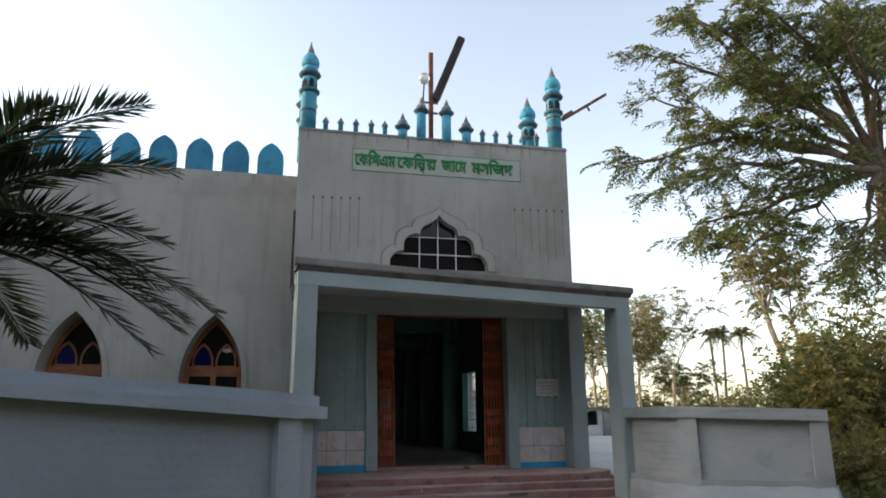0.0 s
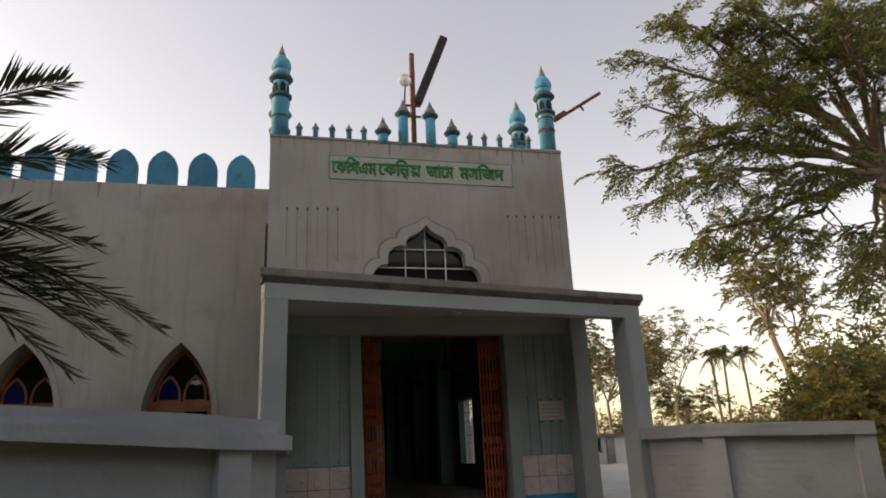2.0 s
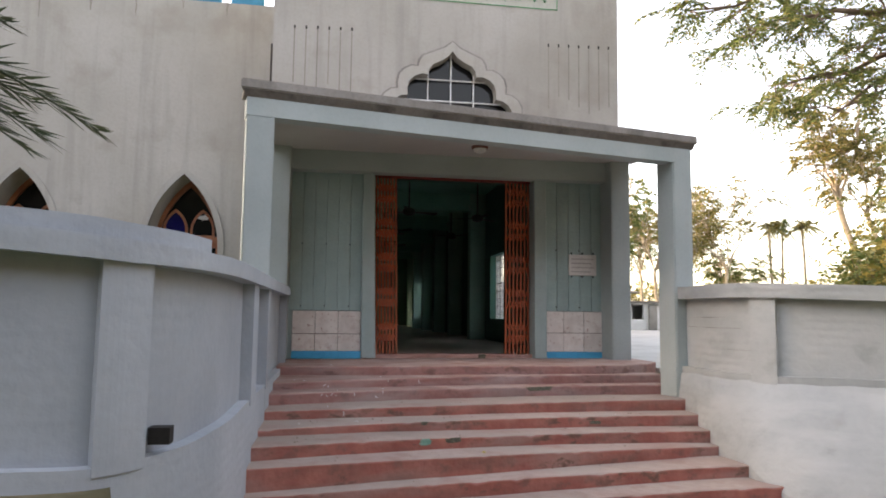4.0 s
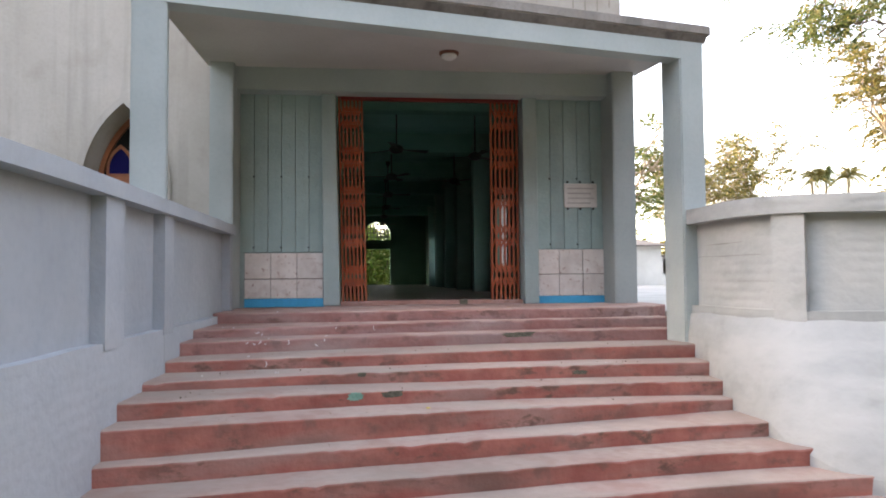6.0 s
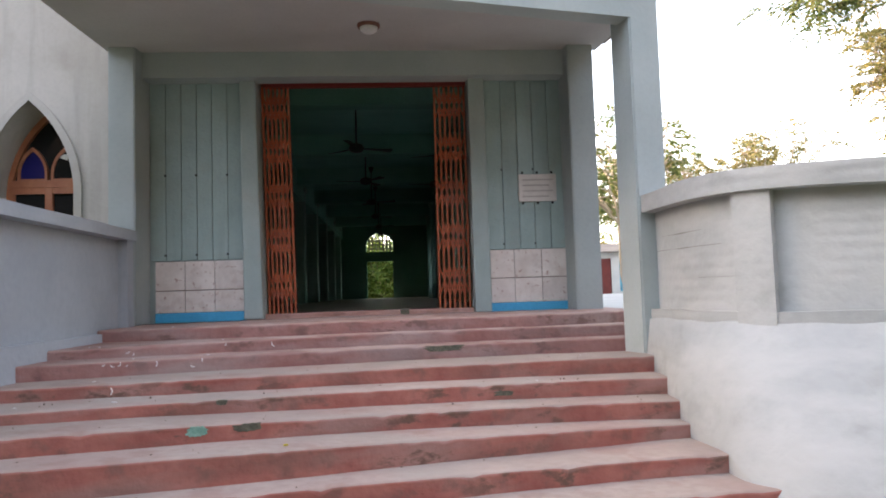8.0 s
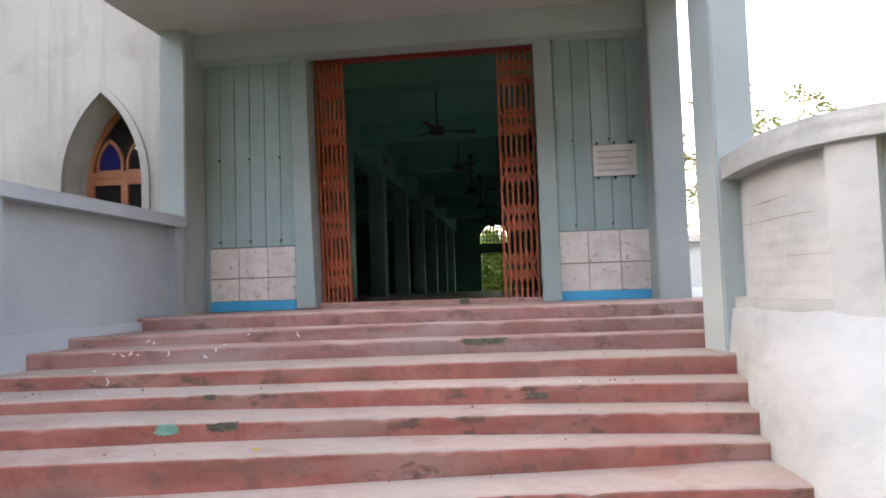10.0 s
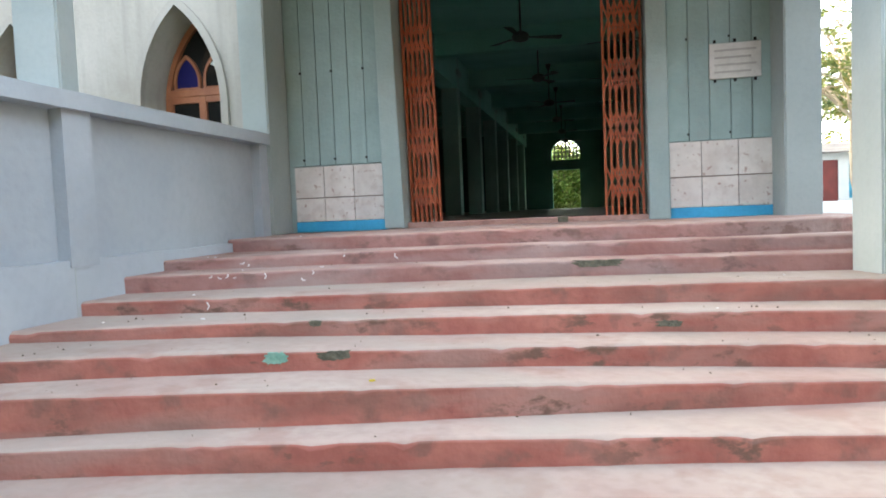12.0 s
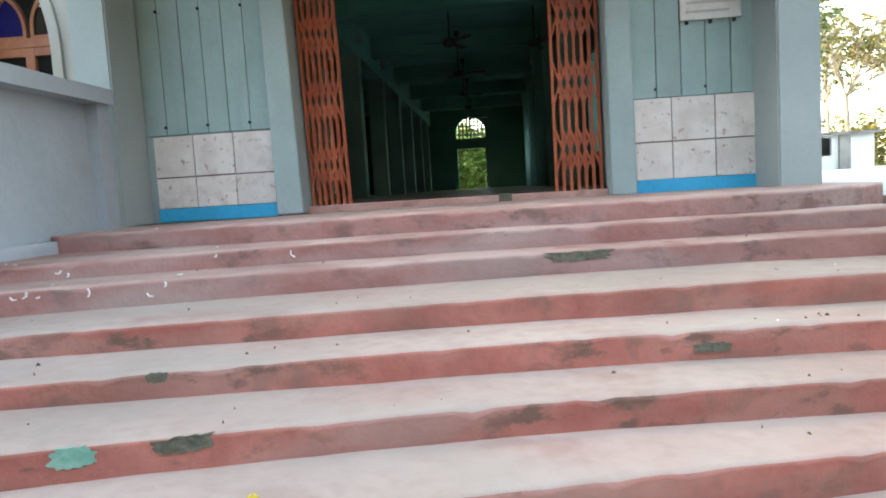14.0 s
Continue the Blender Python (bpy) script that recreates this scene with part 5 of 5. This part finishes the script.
tree("leaning_tree", (24.3, 28.5, YARD), (23.0, 28.5, 6.8), [(22.6, 28.5, 10.0), (24.0, 28.8, 9.3), (23.4, 28.0, 8.2), (22.0, 28.3, 8.0)],
     "thin leaning tree with pale trunk and sparse dry leaves", 6, PALEBARK, LEAFWARM, 0.14, 6, 4, 3, 1.1, 0.16, 0.07, "leaning trees", 1.5)
# trees beyond the courtyard building
for i, (x, y, h, w, mat) in enumerate(((26.4, 45, 9.0, 2.4, LEAFWARM), (24.4, 46, 9.6, 1.9, LEAFWARM), (21.4, 44, 8.6, 2.2, LEAFWARM), (21.9, 47, 8.4, 1.9, LEAF), (15.8, 42, 8.2, 2.2, LEAF), (28.6, 47, 5.2, 1.7, LEAF), (12.2, 32, 6.6, 2.0, LEAF), (10.6, 42, 8.0, 2.4, LEAF))):
    rng = random.Random(40 + i)
    tips = [(x + rng.uniform(-w, w), y + rng.uniform(-w, w), YARD + h * rng.uniform(0.55, 1.0)) for _ in range(9)]
    tree("yard_tree", (x, y, YARD), (x + rng.uniform(-0.4, 0.4), y, YARD + h * 0.42), tips, "slender tree with thin brownish green crown beyond the yard" if mat is LEAFWARM else "leafy green tree beyond the yard building",
         70 + i, PALEBARK, mat, 0.14, 6, 3, 2, 1.3, 0.16, 0.07, "trees beyond the yard", 1.3, 6)


def areca_palm(x, y, top, seed):
    rng = random.Random(seed)
    h = top - YARD
    t = thing("areca_palm", (x, y, YARD), "tall thin areca palm with a drooping head", "palm tree", "areca palms")
    bm = bmesh.new()
    limb(bm, wander(Vector((0, 0, -0.2)), Vector((rng.uniform(-0.3, 0.3), 0, h)), rng, 0.03, 9), 0.11, 0.08, 8)
    part("trunk", bm, PALEBARK, t, "", True)
    lv = Leaves()
    head = Vector((0, 0, h))
    for i in range(16):
        a = 2.399 * i + rng.uniform(-0.2, 0.2)
        el = rng.uniform(-0.15, 1.3)
        long_ = rng.uniform(1.2, 1.6)
        d = Vector((math.cos(a) * math.cos(el), math.sin(a) * math.cos(el), math.sin(el)))
        prev = head.copy()
        for s in range(10):
            tt = (s + 1) / 10
            p = head + d * long_ * tt + Vector((0, 0, -1.05 * tt * tt))
            along = (p - prev).normalized()
            side = along.cross(Vector((0, 0, 1)))
            side = side.normalized() if side.length > 0.05 else Vector((1, 0, 0))
            for q in (-1, 1):
                for e in (0.0, 0.33, 0.66):
                    o = (side * q * 0.8 + along * 0.7 + Vector((0, 0, rng.uniform(-0.7, -0.1)))).normalized()
                    lv.leaf(prev.lerp(p, e), o, along, 0.5 * (1.1 - 0.6 * tt), 0.07)
            prev = p
    lv.build("crown", LEAFWARM if seed % 2 else LEAF, t)


areca_palm(30.0, 45, 8.4, 1)
areca_palm(31.2, 46, 8.7, 2)
areca_palm(32.4, 45, 8.6, 3)


def shrub(x, y, w, h, mat, seed, label, leaf=0.16, count=260, z=None):
    rng = random.Random(seed)
    z = ground_height(x, y) if z is None else z
    t = thing("shrub", (x, y, z), label, "shrub", "shrubs behind the wall")
    bm, lv = bmesh.new(), Leaves()
    for i in range(9):
        a = rng.uniform(0, 6.28)
        tip = Vector((math.cos(a) * w * rng.uniform(0.3, 0.9), math.sin(a) * w * rng.uniform(0.3, 0.9), h * rng.uniform(0.5, 1.0)))
        way = wander(Vector((0, 0, -0.05)), tip, rng, 0.25, 4)
        limb(bm, way, 0.03 * h ** 0.5, 0.008, 5)
        for j in range(count // 9):
            f = rng.uniform(0.2, 1.0)
            k = min(int(f * 4), 3)
            p = way[k].lerp(way[k + 1], f * 4 - k) + Vector((rng.gauss(0, 0.22 * w), rng.gauss(0, 0.22 * w), rng.gauss(0, 0.14 * h)))
            if p.z > 0.02:
                d = Vector((rng.uniform(-1, 1), rng.uniform(-1, 1), rng.uniform(-0.8, 0.5))).normalized()
                lv.spray(p, d, rng, leaf * 2.2, 4, leaf, leaf * 0.42)
    part("branchwork", bm, BARK, t, "", True)
    lv.build("foliage", mat, t)


rng = random.Random(9)
for i in range(22):
    f = i / 21
    x, y = 19.5 + 15 * f + rng.uniform(-0.8, 0.8), 31 - 11 * f + rng.uniform(-1.5, 1.5)
    shrub(x, y, rng.uniform(1.3, 2.1), rng.uniform(0.9, 1.7) + 4.4 * f, LEAFSHRUB if i % 3 else LEAF, 100 + i, "dense yellow-green shrub behind the boundary wall" if i % 3 else "dense dark green shrub behind the boundary wall", 0.2, 330)
for i, (x, y, w, h) in enumerate(((7.05, 8.4, 0.4, 1.0), (7.5, 9.0, 0.45, 0.55), (7.9, 9.8, 0.6, 0.8), (8.6, 9.4, 0.7, 0.6), (9.2, 10.8, 0.8, 0.9), (10.4, 11.0, 0.9, 0.9), (11.5, 10.2, 0.9, 1.0))):
    shrub(x, y, w, h, LEAFSHRUB if i else LEAF, 200 + i, "low weedy shrub beside the wall end", 0.10, 150 if i else 420)
for i, (x, y, w, h) in enumerate(((15.6, 17.6, 1.5, 3.2), (17.0, 18.6, 1.8, 4.4), (18.6, 20.0, 1.9, 5.0), (16.6, 20.6, 1.6, 3.0), (19.4, 23.5, 1.9, 4.0), (21.5, 24.0, 2.0, 5.4), (22.6, 27.0, 1.9, 4.2))):
    shrub(x, y, w, h, LEAF if i % 2 else LEAFSHRUB, 250 + i, "tall dark green bush beneath the spreading tree" if i % 2 else "tall yellow-green bush beneath the spreading tree", 0.2, 520)
# these shrubs take the leaf tone that already holds sunlight
for i in range(5):
    shrub(0.6 + 0.9 * i, 41.0 + (i % 2), 1.2, 3.45, LEAFSUNLIT, 300 + i, "green shrub behind the hall's far door, coloured as if sunlit", 0.2, 620, YARD)
for i in range(26):
    a = i / 25
    shrub(-6 + 46 * a + rng.uniform(-1, 1), 56 + rng.uniform(-2, 2), 2.3, 3.0 + rng.uniform(0, 1.6), LEAF if i % 2 else LEAFSHRUB, 400 + i, "distant hedge shrub at the edge of the yard", 0.34, 150, YARD)


def date_palm():
    rng = random.Random(21)
    t = thing("date_palm", (-2.95, 7.6, YARD), "dark green date palm with arching feathery fronds", "palm tree")
    bm = bmesh.new()
    limb(bm, [Vector((0, 0, -0.2)), Vector((0.03, -0.02, 0.8)), Vector((0.02, 0.0, 1.7)), Vector((0, 0, 2.25))], 0.2, 0.16, 12)
    part("trunk", bm, BARK, t, "", True)
    stumps = bmesh.new()
    for i in range(60):
        a, z = 2.4 * i, 0.1 + 2.0 * i / 60
        d = Vector((math.cos(a), math.sin(a), 0))
        tube(stumps, d * 0.15 + Vector((0, 0, z)), d * 0.27 + Vector((0, 0, z + 0.13)), 0.05, 0.025, 5)
    part("leaf_bases", stumps, BARK, t, "cut leaf bases round the trunk")
    base = Vector((0, 0, 2.15))
    origin = Vector((-2.95, 7.6, YARD))
    ends = [(-0.5, 8.0, 3.64), (-0.75, 7.55, 3.39), (-0.72, 7.75, 3.5), (-1.2, 7.3, 5.42), (-0.98, 7.8, 4.98), (-0.95, 7.6, 4.2), (-0.95, 7.3, 3.2), (-1.05, 8.3, 3.9), (-1.5, 7.2, 4.75), (-1.3, 7.4, 3.95), (-1.85, 7.0, 5.2), (-1.5, 6.7, 4.1), (-2.1, 6.9, 4.8)]
    fronds = [Vector(e) - origin for e in ends]
    for i in range(24):
        a = 2.399 * i
        el = rng.uniform(-0.35, 1.2)
        v = Vector((math.cos(a) * math.cos(el), math.sin(a) * math.cos(el), math.sin(el) * 0.9)) * rng.uniform(1.5, 1.95)
        if v.x < 0.5 and v.z < 1.2:
            fronds.append(base + v)
    for tip in fronds:
        bm, lv = bmesh.new(), Leaves()
        lift = 0.20 * (tip - base).length
        pts = [base.lerp(tip, s / 14) + Vector((0, 0, lift * math.sin(math.pi * (s / 14) ** 0.8))) for s in range(15)]
        limb(bm, pts, 0.022, 0.005, 5)
        for s in range(2, 14):
            along = (pts[s + 1] - pts[s - 1]).normalized()
            side = along.cross(Vector((0, 0, 1)))
            side = side.normalized() if side.length > 0.05 else Vector((1, 0, 0))
            up = side.cross(along)
            for e in (0.0, 0.14, 0.28, 0.42, 0.57, 0.71, 0.85):
                p = pts[s].lerp(pts[s + 1], e)
                f = (s + e) / 14
                for q in (-1, 1):
                    o = (side * q * 0.8 + along * (0.55 + 0.5 * f) + up * rng.uniform(0.0, 0.45) + Vector((0, 0, rng.uniform(-0.3, 0.05)))).normalized()
                    lv.leaf(p, o, (along - o * along.dot(o)).normalized(), 0.50 * math.sin(math.pi * min(1, 0.18 + 0.72 * f)) * rng.uniform(0.85, 1.2), 0.028)
        rachis = part("frond", bm, LEAFPALM, t, "", True)
        lv.build("foliage", LEAFPALM, rachis)


date_palm()


def grass():
    rng = random.Random(31)
    lv = Leaves()
    for _ in range(9000):
        x, y = 6.8 + abs(rng.gauss(0, 6)), rng.uniform(4.5, 11.1)
        if x > 6.75:
            p = Vector((x, y, ground_height(x, y) - 0.01))
            d = Vector((rng.uniform(-0.5, 0.5), rng.uniform(-0.5, 0.5), 1)).normalized()
            lv.leaf(p, d, Vector((rng.uniform(-1, 1), rng.uniform(-1, 1), 0)).normalized(), rng.uniform(0.08, 0.24), 0.016)
    me = bpy.data.meshes.new("grass")
    me.from_pydata([tuple(v) for v in lv.v], [], lv.f)
    me.materials.append(LEAFSHRUB)
    tagged(new("grass", me), "patchy yellow-green grass beyond the wall", "grass", kind="stuff")


grass()

# ---- low buildings across the yard ----


def yard_house():
    b = thing("yard_house", (12.2, 35.0, YARD), "low white yard building with a tin roof", "house")
    part("wall", slab([(-4.2, -0.1), (3.2, -0.1), (3.2, 1.95), (-4.2, 1.95)], [[(0.7, 0.2), (1.6, 0.2), (1.6, 1.42), (0.7, 1.42)], [(-0.25, 0.02), (0.3, 0.02), (0.3, 1.62), (-0.25, 1.62)]], 0, 0.2), WHITEPAINT, b)
    part("side_wall", boxed(3.0, 3.2, 0.2, 5, -0.1, 1.95), WHITEPAINT, b)
    part("side_wall", boxed(-4.2, -4.0, 0.2, 5, -0.1, 1.95), WHITEPAINT, b)
    part("back_wall", boxed(-4.0, 3.0, 4.8, 5, -0.1, 1.95), WHITEPAINT, b)
    bm = boxed(-4.5, 3.5, -0.45, 5.3, 0, 0.06)
    for v in bm.verts:
        v.co.z += 1.95 + 0.12 * (v.co.y + 0.45) - 0.1
    part("roof", bm, ROOFTIN, b, "rusty dark tin roof")
    part("door", boxed(-0.25, 0.3, 0.06, 0.11, 0.02, 1.62), DARKRED, b, "dark red wooden door")
    w = part("window", slab([(0.66, 0.16), (1.64, 0.16), (1.64, 1.46), (0.66, 1.46)], [[(0.72, 0.22), (1.58, 0.22), (1.58, 1.40), (0.72, 1.40)]], -0.02, 0.08), TEAL, b, "teal framed barred window")
    for i in range(9):
        x = 0.74 + 0.1025 * i
        part("bar", boxed(x, x + 0.02, 0.0, 0.02, 0.22, 1.40), TEAL, w)
    part("rail", boxed(0.72, 1.58, -0.005, 0.03, 0.78, 0.83), TEAL, w)
    part("pane", boxed(0.72, 1.58, 0.12, 0.13, 0.22, 1.4), GLASS, w)


def yard_shed():
    b = thing("yard_shed", (16.9, 35.5, YARD), "small pale shed with a flat dark roof and open window", "shed")
    part("wall", slab([(-1.5, -0.1), (1.0, -0.1), (1.0, 1.4), (-1.5, 1.4)], [[(-1.2, 0.6), (-0.6, 0.6), (-0.6, 1.3), (-1.2, 1.3)]], 0, 0.15), WHITEPAINT, b)
    part("side_wall", boxed(0.85, 1.0, 0.15, 2.5, -0.1, 1.4), WHITEPAINT, b)
    part("side_wall", boxed(-1.5, -1.35, 0.15, 2.5, -0.1, 1.4), WHITEPAINT, b)
    part("back_wall", boxed(-1.35, 0.85, 2.35, 2.5, -0.1, 1.4), WHITEPAINT, b)
    part("buttress", boxed(-0.35, 0.05, -0.15, 0.02, -0.1, 1.3), CONCRETE, b)
    part("roof", boxed(-1.7, 1.2, -0.3, 2.7, 1.4, 1.5), ROOFTIN, b)


yard_house()
yard_shed()
cloth = bmesh.new()
for i in range(7):
    for j in range(7):
        cloth.verts.new((0.035 * i - 0.1 + 0.01 * math.sin(j), 0.03 * math.sin(1.9 * i) * (0.3 + 0.1 * j), -0.07 * j))
cloth.verts.ensure_lookup_table()
for i in range(6):
    for j in range(6):
        cloth.faces.new([cloth.verts[k] for k in (i * 7 + j, i * 7 + j + 1, (i + 1) * 7 + j + 1, (i + 1) * 7 + j)])
ext = bmesh.ops.extrude_face_region(cloth, geom=cloth.faces[:])
for v in ext["geom"]:
    if isinstance(v, bmesh.types.BMVert):
        v.co.y += 0.01
bmesh.ops.recalc_face_normals(cloth, faces=cloth.faces[:])
rack = thing("clothes_line", (19.1, 20.0, YARD), "bright blue cloth hanging on a pole among shrubs", "clothes line")
part("pole", tube(bmesh.new(), (-0.3, 0.03, -0.1), (-0.3, 0.03, 1.75), 0.03, 0.025, 8), BARK, rack)
part("pole", tube(bmesh.new(), (0.35, 0.03, -0.1), (0.35, 0.03, 1.75), 0.03, 0.025, 8), BARK, rack)
part("line", tube(bmesh.new(), (-0.3, 0.03, 1.66), (0.35, 0.03, 1.66), 0.008, 0.008, 6), DARKMETAL, rack)
hung = part("cloth", cloth, BLUE, rack)
hung.location = (0.02, 0.0, 1.66)
